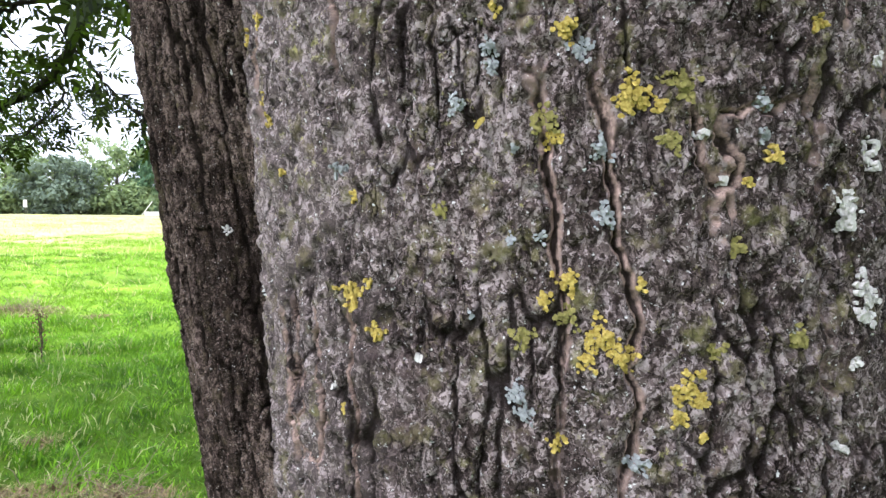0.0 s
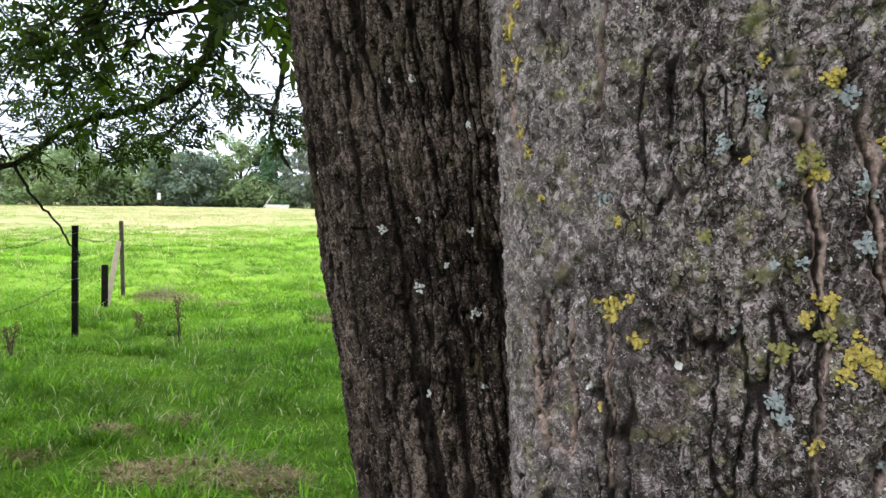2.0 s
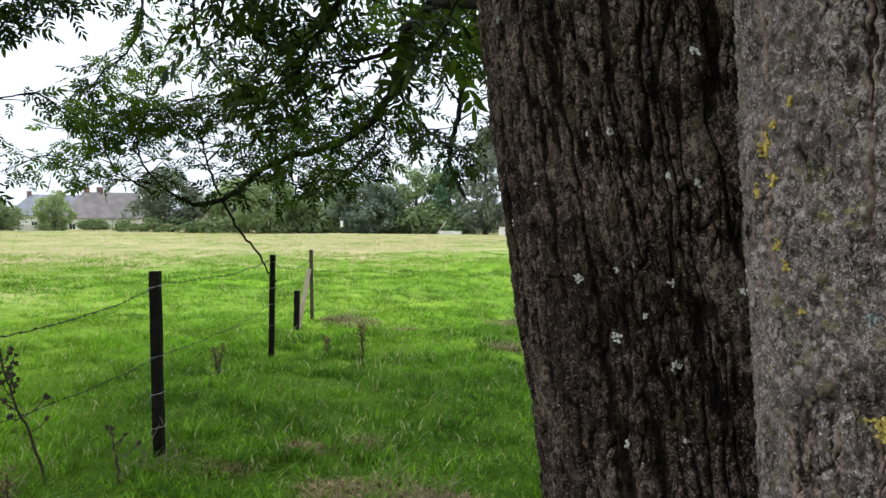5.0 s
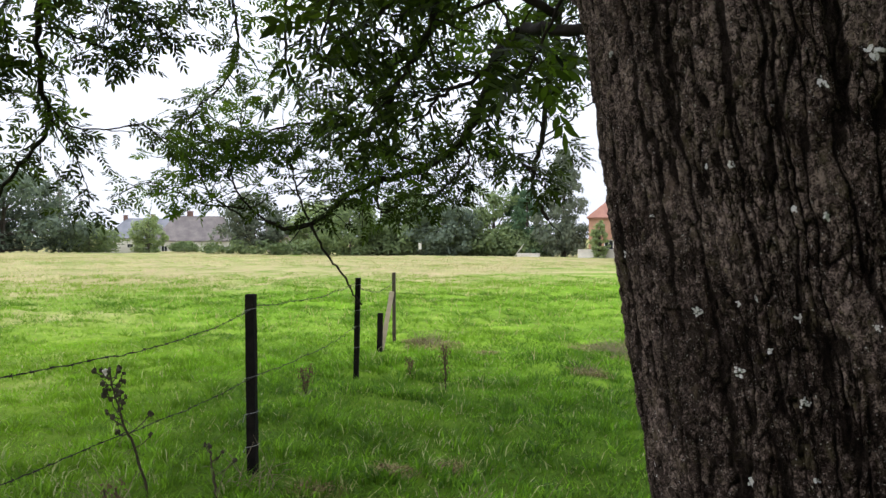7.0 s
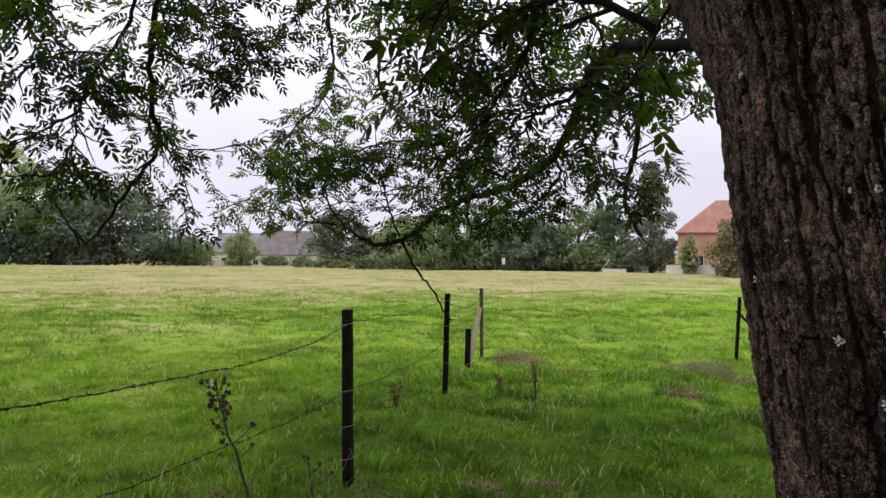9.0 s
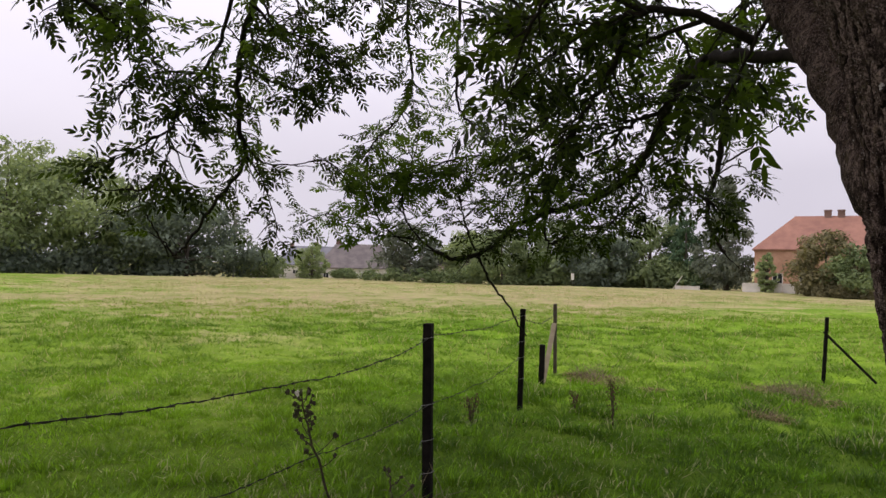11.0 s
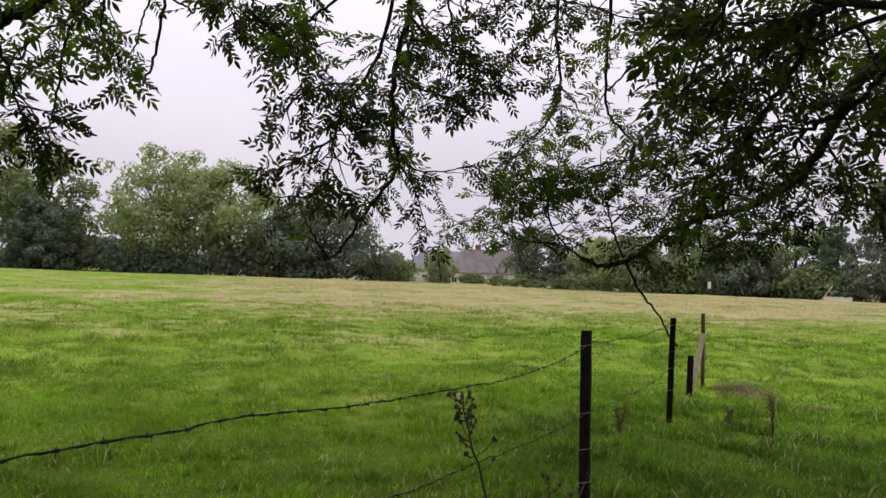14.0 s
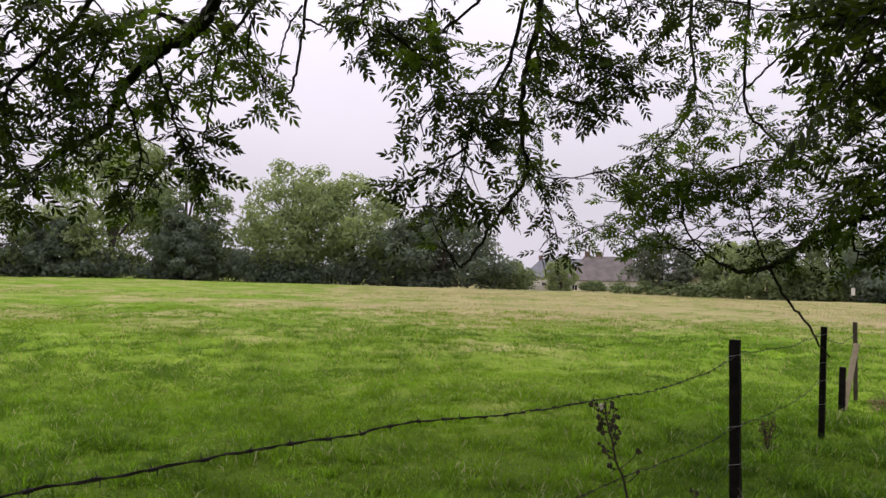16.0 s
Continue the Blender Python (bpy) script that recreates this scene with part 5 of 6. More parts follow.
def leaflet_rows(pairs, rachis, long, seed):
    """A pinnate leaf along +x: pairs of pointed leaflets and one at the tip, each folded along its midrib; a thin stalk."""
    r = random.Random(seed)
    verts, faces = [], []

    def leaflet(base, way, up, length, wide):
        side = way.cross(up).normalized()
        o = len(verts)
        rim = ((0.0, 0.0), (0.20, 0.36), (0.45, 0.5), (0.72, 0.34), (1.0, 0.0), (0.72, -0.34), (0.45, -0.5), (0.20, -0.36))
        for f, w in rim:
            verts.append(base + way * length * f + side * wide * w - up * (length * 0.12 * f * f + wide * 0.16 * abs(w)))
        for q in ((0, 1, 7), (1, 2, 6), (1, 6, 7), (2, 3, 5), (2, 5, 6), (3, 4, 5)):
            faces.append(tuple(o + i for i in q))

    for k in range(pairs):
        f = 0.30 + 0.62 * k / max(1, pairs - 1)
        at = Vector((rachis * f, 0, -rachis * 0.10 * f * f))
        for side in (-1, 1):
            way = Vector((0.85 + r.uniform(-0.15, 0.15), side, -0.1 + r.uniform(-0.25, 0.25))).normalized()
            leaflet(at, way, Vector((r.uniform(-0.3, 0.3), r.uniform(-0.4, 0.4), 1)).normalized(), long * r.uniform(0.8, 1.1), long * r.uniform(0.30, 0.38))
    end = Vector((rachis, 0, -rachis * 0.10))
    leaflet(end, Vector((1, r.uniform(-0.2, 0.2), -0.4)).normalized(), Vector((0.3, 0, 1)).normalized(), long * 1.1, long * 0.38)
    o = len(verts)
    for p in ((0, 0.0012, 0), (0, -0.0012, 0), (rachis, 0, -rachis * 0.10)):
        verts.append(Vector(p))
    faces.append((o, o + 1, o + 2))
    return np.array([tuple(v) for v in verts]), np.array(faces)


LEAF_KINDS = [leaflet_rows(p, ra, lo, 7 + i) for i, (p, ra, lo) in enumerate(((4, 0.21, 0.078), (5, 0.25, 0.080), (4, 0.20, 0.084), (5, 0.27, 0.074), (3, 0.16, 0.078)))]


def set_leaf(p, way, size):
    """Notes a leaf's place: a matrix whose x axis runs along its stalk; none below the height to which cattle browse."""
    if p[2] < 1.74:
        return
    way = Vector(way).normalized()
    up = (Vector((crng.normal(0, 0.75), crng.normal(0, 0.75), 1)) - way * way.z).normalized()
    side = up.cross(way).normalized()
    up = way.cross(side)
    s = size * crng.uniform(0.75, 1.2)
    LEAF_AT.append((int(crng.integers(len(LEAF_KINDS))), np.array([[way[i] * s, side[i] * s, up[i] * s] for i in range(3)]), np.array(p)))


def add_twig(points, r0, r1, sides=4):
    v, f = tube(points, list(np.linspace(r0, r1, len(points))), sides)
    o = len(TWIGS_V)
    TWIGS_V.extend(v)
    TWIGS_F.extend(tuple(i + o for i in face) for face in f)


def spray(p, way, length, size, leaves):
    """A drooping side twig with alternate leaves and a tuft at its tip."""
    way = Vector(way).normalized()
    line = [Vector(p)]
    steps = 5
    for k in range(steps):
        way = (way + Vector((crng.normal(0, 0.16), crng.normal(0, 0.16), crng.normal(-0.05, 0.15)))).normalized()
        line.append(line[-1] + way * length / steps)
    add_twig(line, 0.0078, 0.0034)
    for k in range(leaves):
        f = 0.25 + 0.75 * (k + crng.uniform(0, 0.8)) / leaves
        i = min(steps - 1, int(f * steps))
        q = line[i].lerp(line[i + 1], min(1.0, f * steps - i))
        a = crng.uniform(0, 2 * math.pi)
        out_way = Vector((math.cos(a), math.sin(a), crng.uniform(-0.6, 0.9))) + way * 0.6
        set_leaf(q, out_way, size)
    for k in range(2):
        set_leaf(line[-1], way + Vector((crng.normal(0, 0.6), crng.normal(0, 0.6), crng.normal(0.1, 0.4))), size)


def branch(points, r0, r1, start, end, dens, reach, size, bark=None):
    """A tapering branch with knots, as a part of the ash; leafy side twigs between start and end of its length."""
    r0, r1 = r0 * 1.25 + 0.0015, r1 * 1.4 + 0.0015
    line = curve_points(points, 7, min(0.009, max(0.004, r1 * 0.9)), int(abs(points[0][0]) * 1000))
    radii = np.linspace(r0, r1, len(line)) * (1 + 0.05 * np.sin(np.arange(len(line)) * 1.7))
    v, f = tube(line, list(radii), (24 if r0 > 0.1 else 8) if r0 > 0.012 else 6, 0.05, 5)
    me = mesh_of("limb", v, f, bark or TWIG, True)
    part("limb" if r0 > 0.03 else "branch", at_root(me, ASH), None, ASH)
    total = sum((b - a).length for a, b in zip(line, line[1:]))
    if end > 1.5 or dens <= 0:
        total = 0 if r0 > 0.1 else total
        for k in range(int(total / 0.16)):
            i = int(crng.integers(1, len(line) - 1))
            a = crng.uniform(0, 2 * math.pi)
            p = line[i]
            add_twig([p, p + Vector((math.cos(a), math.sin(a), crng.uniform(-0.6, 0.3))) * crng.uniform(0.03, 0.10)], 0.003, 0.0015)
        return
    count = max(2, int(total * (end - start) * 9.0 * dens))
    for k in range(count):
        f = start + (end - start) * (k + crng.uniform(0, 1)) / count
        i = min(len(line) - 2, int(f * (len(line) - 1)))
        p = line[i].lerp(line[i + 1], crng.uniform(0, 1))
        way = (line[i + 1] - line[i]).normalized()
        a = crng.uniform(0, 2 * math.pi)
        out_way = Vector((math.cos(a), math.sin(a), crng.uniform(-0.7, 0.5))) + way * 0.6
        spray(p, out_way, reach * crng.uniform(0.35, 1.05), size, int(crng.integers(2, 4)))
    spray(line[-1], line[-1] - line[-3], reach * 0.6, size, 4)


branch([(-4.55, 3.37, 4.20), (-5.21, 3.82, 3.84), (-5.75, 4.11, 3.35), (-5.98, 4.30, 2.88), (-6.18, 4.53, 2.60), (-6.47, 4.48, 2.27), (-6.79, 4.38, 1.86), (-6.88, 4.24, 1.65), (-6.95, 4.14, 1.78)], 0.024, 0.006, 0.0, 0.62, 1.5, 0.42, 1.0)
branch([(-5.37, 3.95, 3.81), (-5.45, 4.32, 3.66), (-5.33, 4.60, 3.58), (-5.16, 4.78, 3.51)], 0.01, 0.003, 0.1, 1, 1.5, 0.4, 1.0)
branch([(-5.74, 4.12, 3.41), (-5.67, 4.36, 3.29), (-5.50, 4.56, 3.20), (-5.35, 4.72, 3.23)], 0.009, 0.003, 0.1, 1, 1.5, 0.35, 1.0)
branch([(-5.03, 3.57, 4.09), (-5.35, 3.64, 3.48), (-5.53, 3.56, 3.15), (-5.61, 3.45, 2.93), (-5.57, 3.33, 2.64), (-5.51, 3.24, 2.34)], 0.014, 0.004, 0.15, 1, 1.5, 0.38, 1.05)
branch([(-5.53, 3.56, 3.15), (-5.60, 3.28, 3.11), (-5.64, 3.04, 2.99), (-5.60, 2.90, 2.85)], 0.008, 0.003, 0.1, 1, 1.1, 0.26, 1.05)
branch([(-5.56, 3.35, 2.67), (-5.58, 3.13, 2.52), (-5.57, 2.95, 2.40), (-5.63, 2.84, 2.33)], 0.008, 0.003, 0.1, 1, 1.0, 0.26, 1.05)
branch([(-5.51, 3.24, 2.39), (-5.55, 3.17, 2.18), (-5.52, 3.03, 2.12), (-5.58, 2.94, 2.13)], 0.007, 0.003, 0.1, 1, 0.9, 0.24, 1.05)
branch([(-6.92, 4.20, 1.64), (-6.84, 3.94, 1.95), (-6.80, 3.81, 2.11), (-6.73, 3.73, 2.26)], 0.007, 0.003, 0.6, 1, 0.8, 0.3, 1.0)
branch([(-6.06, 4.36, 2.84), (-6.02, 4.57, 2.59), (-5.89, 4.87, 2.56), (-5.77, 5.15, 2.64), (-5.70, 5.37, 2.55)], 0.007, 0.002, 0.1, 1, 0.8, 0.3, 0.95)
branch([(-6.18, 4.53, 2.65), (-6.07, 4.66, 2.38), (-6.01, 4.73, 2.13), (-5.99, 4.77, 1.99)], 0.006, 0.002, 0.1, 1, 0.7, 0.26, 0.95)
branch([(-4.91, 3.23, 3.99), (-5.15, 3.06, 3.69), (-5.37, 2.90, 3.50), (-5.40, 2.85, 3.38), (-5.40, 2.84, 3.20)], 0.01, 0.003, 0.3, 1, 1.6, 0.3, 1.0)
branch([(-5.12, 4.23, 4.44), (-5.37, 4.41, 4.09), (-5.40, 4.52, 3.81), (-5.50, 4.56, 3.46)], 0.01, 0.003, 0.2, 1, 1.5, 0.45, 1.0)
branch([(-4.82, 5.35, 4.80), (-5.20, 5.81, 4.05), (-5.29, 6.00, 3.56), (-5.45, 6.00, 3.19), (-5.71, 5.90, 2.95), (-5.78, 5.84, 2.73)], 0.014, 0.003, 0.1, 1, 1.5, 0.38, 0.95)
branch([(-5.14, 5.73, 4.19), (-5.41, 5.64, 4.04), (-5.60, 5.60, 3.92)], 0.008, 0.003, 0.1, 1, 1.5, 0.3, 0.95)
branch([(-4.43, 5.65, 4.74), (-4.84, 6.22, 4.08), (-5.03, 6.45, 3.43), (-4.93, 6.65, 3.11), (-4.64, 6.72, 2.88), (-4.25, 6.72, 2.67)], 0.014, 0.005, 0.0, 0.9, 0.9, 0.34, 0.95)
branch([(-4.96, 6.38, 3.53), (-4.59, 6.39, 3.78), (-4.17, 6.30, 3.98), (-3.84, 6.15, 4.10)], 0.008, 0.005, 0.2, 0.9, 1.0, 0.3, 0.95)
branch([(-4.35, 6.89, 2.51), (-4.82, 6.84, 2.81), (-5.24, 6.67, 2.79), (-5.60, 6.52, 2.66), (-6.02, 6.30, 2.61), (-6.37, 6.11, 2.47)], 0.01, 0.003, 0.1, 1, 2.4, 0.36, 0.92)
branch([(-5.43, 6.65, 1.74), (-5.70, 6.57, 1.96), (-5.81, 6.48, 2.28), (-5.68, 6.46, 2.67), (-5.66, 6.47, 2.93)], 0.01, 0.003, 0.2, 1, 3.2, 0.42, 0.92)
branch([(-5.75, 6.53, 1.83), (-6.02, 6.43, 2.02), (-6.13, 6.34, 2.28), (-6.08, 6.38, 2.62)], 0.008, 0.003, 0.2, 1, 3.0, 0.36, 0.92)
branch([(-5.70, 6.57, 1.89), (-6.12, 6.34, 1.95), (-6.38, 6.23, 2.08), (-6.65, 6.11, 2.18), (-6.80, 5.96, 2.11)], 0.007, 0.002, 0.2, 1, 1.6, 0.22, 0.92)
branch([(-5.01, 6.83, 1.75), (-5.12, 6.76, 2.09), (-5.16, 6.73, 2.41), (-4.97, 6.74, 2.66)], 0.009, 0.003, 0.2, 1, 3.2, 0.38, 0.92)
branch([(-2.11, 5.19, 2.94), (-2.33, 5.64, 2.91), (-2.67, 6.15, 2.71), (-2.97, 6.46, 2.50), (-3.47, 6.68, 2.27), (-4.05, 6.72, 2.16), (-4.50, 6.81, 2.02), (-4.83, 6.83, 1.78), (-5.17, 6.72, 1.66), (-5.43, 6.65, 1.74)], 0.036, 0.014, 0.25, 0.84, 2.3, 0.42, 0.9)
branch([(-4.93, 6.77, 1.70), (-4.88, 6.92, 1.43), (-4.71, 7.03, 1.17), (-4.54, 7.07, 0.90), (-4.49, 7.11, 0.82)], 0.011, 0.004, 2, 2, 0, 0.1, 1)
branch([(-4.05, 6.72, 2.16), (-4.05, 6.72, 1.90), (-3.97, 6.77, 1.84), (-3.79, 6.86, 1.99), (-3.65, 6.93, 2.13)], 0.01, 0.004, 0.3, 1, 2.4, 0.3, 0.9)
branch([(-2.97, 6.46, 2.49), (-2.95, 6.58, 2.36), (-3.00, 6.56, 2.25), (-3.22, 6.57, 2.05), (-3.34, 6.52, 1.94)], 0.01, 0.003, 0.1, 1, 2.4, 0.34, 0.9)
branch([(-2.67, 6.15, 2.71), (-2.57, 6.40, 2.47), (-2.46, 6.65, 2.29), (-2.36, 6.79, 2.20)], 0.01, 0.003, 0.1, 1, 2.8, 0.4, 0.95)
branch([(-3.47, 6.68, 2.27), (-3.71, 6.56, 2.39), (-3.95, 6.55, 2.43), (-4.20, 6.52, 2.35)], 0.01, 0.003, 0.1, 1, 3.2, 0.4, 0.95)
branch([(-0.73, 3.11, 2.44), (-1.22, 3.68, 2.65), (-1.58, 4.31, 2.83), (-2.11, 5.19, 2.94)], 0.020, 0.028, 0.5, 1, 0.5, 0.4, 1.0)
branch([(-1.15, 3.60, 2.68), (-1.43, 3.52, 2.86), (-1.75, 3.51, 2.90), (-1.98, 3.51, 2.86), (-2.21, 3.51, 2.75), (-2.40, 3.52, 2.66), (-2.47, 3.48, 2.55)], 0.017, 0.005, 0.2, 1, 1.87, 0.26, 0.82)
branch([(-1.75, 3.51, 2.90), (-1.85, 3.57, 2.67), (-2.00, 3.61, 2.49), (-2.11, 3.56, 2.28), (-2.18, 3.52, 2.18)], 0.014, 0.004, 0.1, 1, 2.09, 0.34, 0.82)
branch([(-1.58, 4.20, 2.81), (-1.60, 3.99, 2.63), (-1.70, 3.85, 2.46), (-1.82, 3.69, 2.36), (-1.92, 3.65, 2.24)], 0.014, 0.004, 0.1, 1, 1.98, 0.32, 0.82)
branch([(-1.65, 3.55, 2.92), (-2.00, 3.39, 3.04), (-2.23, 3.39, 2.96), (-2.36, 3.31, 2.88)], 0.012, 0.004, 0.1, 1, 1.87, 0.34, 0.82)
branch([(-2.09, 6.97, 4.46), (-2.37, 7.52, 3.67), (-2.51, 7.68, 3.22), (-2.61, 7.76, 2.68), (-2.74, 7.82, 2.23), (-2.70, 7.83, 2.00), (-2.57, 7.87, 1.77)], 0.030, 0.013, 0.0, 0.5, 0.8, 0.36, 0.95)
branch([(-2.62, 7.76, 2.65), (-2.32, 7.84, 2.85), (-2.18, 7.88, 2.97), (-1.91, 7.94, 3.12)], 0.008, 0.003, 2, 2, 0, 0.1, 1)
branch([(-2.60, 7.76, 2.76), (-2.71, 7.62, 2.95), (-2.85, 7.47, 3.09), (-2.96, 7.32, 3.22)], 0.01, 0.004, 0.3, 1, 1.6, 0.3, 0.95)
branch([(-2.63, 7.75, 2.57), (-2.46, 7.80, 2.67), (-2.36, 7.83, 2.64), (-2.31, 7.84, 2.53)], 0.006, 0.002, 0.6, 1, 1.6, 0.16, 0.95)
branch([(-1.15, 5.94, 3.71), (-1.54, 6.28, 3.60), (-1.79, 6.42, 3.42), (-1.93, 6.49, 3.18), (-2.01, 6.47, 3.07)], 0.016, 0.004, 0.1, 1, 2.0, 0.42, 1.0)
branch([(-1.39, 6.10, 3.90), (-1.79, 6.22, 3.82), (-2.11, 6.34, 3.65), (-2.26, 6.40, 3.35)], 0.014, 0.004, 0.1, 1, 2.0, 0.42, 1.0)
branch([(-2.63, 5.96, 4.31), (-2.90, 6.17, 4.00), (-3.15, 6.28, 3.62), (-3.59, 6.28, 3.27), (-3.92, 6.34, 2.99)], 0.014, 0.004, 0.1, 1, 1.9, 0.42, 0.95)
branch([(-3.34, 5.63, 4.39), (-3.64, 5.80, 4.06), (-3.87, 6.02, 3.63), (-4.10, 6.11, 3.19)], 0.014, 0.004, 0.2, 1, 1.7, 0.4, 0.95)
branch([(-5.13, 1.16, 3.77), (-5.55, 1.17, 3.52), (-5.87, 1.13, 3.32), (-6.33, 0.93, 3.19), (-6.67, 0.78, 2.97), (-6.98, 0.71, 2.69), (-7.32, 0.45, 2.54), (-7.54, 0.27, 2.38)], 0.045, 0.012, 0.1, 1, 1.4, 0.45, 1.0)
branch([(-6.67, 0.78, 2.97), (-6.75, 0.91, 2.68), (-6.74, 0.95, 2.41), (-6.75, 0.90, 2.23)], 0.01, 0.003, 0.1, 1, 2.1, 0.34, 1.0)
branch([(-6.33, 0.93, 3.19), (-6.40, 1.08, 2.87), (-6.38, 1.15, 2.61), (-6.35, 1.27, 2.45)], 0.01, 0.003, 0.1, 1, 2.1, 0.32, 1.0)
branch([(-7.32, 0.45, 2.54), (-7.34, 0.29, 2.32), (-7.35, 0.18, 2.19)], 0.008, 0.003, 0.1, 1, 2.1, 0.32, 1.0)
branch([(-5.90, 0.55, 3.72), (-6.32, 0.44, 3.43), (-6.65, 0.20, 3.13), (-6.86, 0.00, 2.88), (-6.96, 0.05, 2.56), (-6.95, 0.21, 2.58)], 0.018, 0.005, 0.1, 1, 2.0, 0.42, 1.0)
branch([(-5.87, 1.13, 3.32), (-6.15, 0.84, 3.46), (-6.39, 0.65, 3.32), (-6.51, 0.53, 2.98), (-6.63, 0.39, 2.77)], 0.014, 0.004, 0.1, 1, 2.0, 0.4, 1.0)
branch([(-6.00, 1.71, 4.15), (-6.32, 1.70, 3.79), (-6.57, 1.60, 3.55), (-6.75, 1.33, 3.31), (-6.79, 1.17, 3.10)], 0.014, 0.004, 0.1, 1, 1.8, 0.36, 1.0)
branch([(-6.32, 1.71, 3.70), (-6.43, 1.70, 3.40), (-6.39, 1.80, 3.21), (-6.38, 1.84, 3.12)], 0.008, 0.003, 0.1, 1, 1.8, 0.26, 1.0)
branch([(-5.94, 0.21, 3.69), (-6.35, 0.12, 3.45), (-6.56, 0.00, 3.24), (-6.67, -0.26, 2.97)], 0.016, 0.005, 0.1, 1, 1.8, 0.42, 1.0)
branch([(-5.97, -0.53, 3.40), (-6.37, -0.37, 3.12), (-6.57, -0.25, 2.79), (-6.67, -0.14, 2.54)], 0.014, 0.004, 0.1, 1, 1.8, 0.42, 1.0)
branch([(-5.87, 2.03, 4.37), (-6.26, 2.14, 4.02), (-6.46, 2.19, 3.69), (-6.47, 2.15, 3.29), (-6.50, 2.08, 3.05), (-6.46, 2.17, 2.99)], 0.013, 0.005, 2, 2, 0, 0.1, 1)
branch([(-6.46, 2.18, 3.89), (-6.60, 2.09, 3.66), (-6.62, 2.05, 3.40), (-6.65, 1.98, 3.26)], 0.008, 0.003, 2, 2, 0, 0.1, 1)
branch([(-6.59, 1.52, 3.40), (-6.70, 1.50, 3.13), (-6.71, 1.47, 2.79), (-6.72, 1.44, 2.60), (-6.70, 1.51, 2.49)], 0.009, 0.003, 2, 2, 0, 0.1, 1)
branch([(-6.45, 2.21, 3.77), (-6.39, 2.34, 3.73), (-6.36, 2.41, 3.68), (-6.33, 2.47, 3.87), (-6.24, 2.65, 3.93), (-6.15, 2.83, 3.84)], 0.008, 0.003, 0.55, 1, 1.5, 0.2, 1.0)
branch([(-5.63, 2.52, 4.28), (-5.95, 2.55, 3.97), (-6.06, 2.56, 3.76), (-6.03, 2.63, 3.57)], 0.01, 0.003, 0.2, 1, 1.6, 0.2, 1.0)
branch([(-4.77, 4.15, 4.30), (-4.84, 4.51, 4.02), (-4.67, 4.93, 4.07), (-4.47, 5.34, 4.05), (-4.28, 5.60, 3.97)], 0.01, 0.003, 0.1, 1, 1.6, 0.36, 1.0)
branch([(-5.52, 4.00, 4.09), (-5.50, 4.34, 3.75), (-5.39, 4.63, 3.66), (-5.22, 4.81, 3.47)], 0.01, 0.003, 0.1, 1, 1.5, 0.34, 1.0)
branch([(-5.50, 2.48, 3.49), (-5.56, 2.81, 3.37), (-5.54, 3.05, 3.27), (-5.48, 3.14, 3.07)], 0.01, 0.003, 0.1, 1, 1.3, 0.36, 1.0)
branch([(-2.72, 3.69, 3.44), (-2.63, 3.87, 3.20), (-2.42, 4.00, 3.10), (-2.28, 4.19, 3.16)], 0.012, 0.003, 0.1, 1, 1.6, 0.26, 0.95)
branch([(-2.27, 4.86, 3.75), (-2.20, 5.11, 3.49), (-2.11, 5.36, 3.25), (-1.99, 5.51, 3.01), (-1.70, 5.70, 2.88)], 0.012, 0.003, 0.1, 1, 2.0, 0.36, 1.0)
branch([(-5.51, 3.10, 4.39), (-5.83, 3.15, 4.07), (-5.94, 3.17, 3.80), (-5.99, 3.09, 3.65)], 0.01, 0.003, 0.2, 1, 1.7, 0.2, 1.0)
branch([(-0.95, 2.62, 3.20), (-1.50, 2.62, 2.98), (-1.80, 2.72, 2.74), (-1.98, 2.80, 2.52)], 0.011, 0.003, 0.35, 1, 0.85, 0.22, 1.05)
branch([(-1.60, 4.25, 3.05), (-2.15, 4.35, 2.96), (-2.48, 4.32, 2.72), (-2.72, 4.22, 2.50)], 0.012, 0.003, 0.15, 1, 0.9, 0.26, 0.85)
branch([(-0.95, 3.30, 2.80), (-1.08, 3.28, 2.55), (-1.17, 3.27, 2.36)], 0.007, 0.003, 0.7, 1, 0.6, 0.10, 1.2)
branch([(0.05, 1.80, 1.30), (-0.38, 2.25, 1.86), (-0.51, 2.74, 2.07), (-0.73, 3.11, 2.44), (-0.99, 3.47, 2.89), (-1.28, 4.01, 3.61)], 0.125, 0.065, 0, 2, 0, 0.1, 1, BARK_DARK)


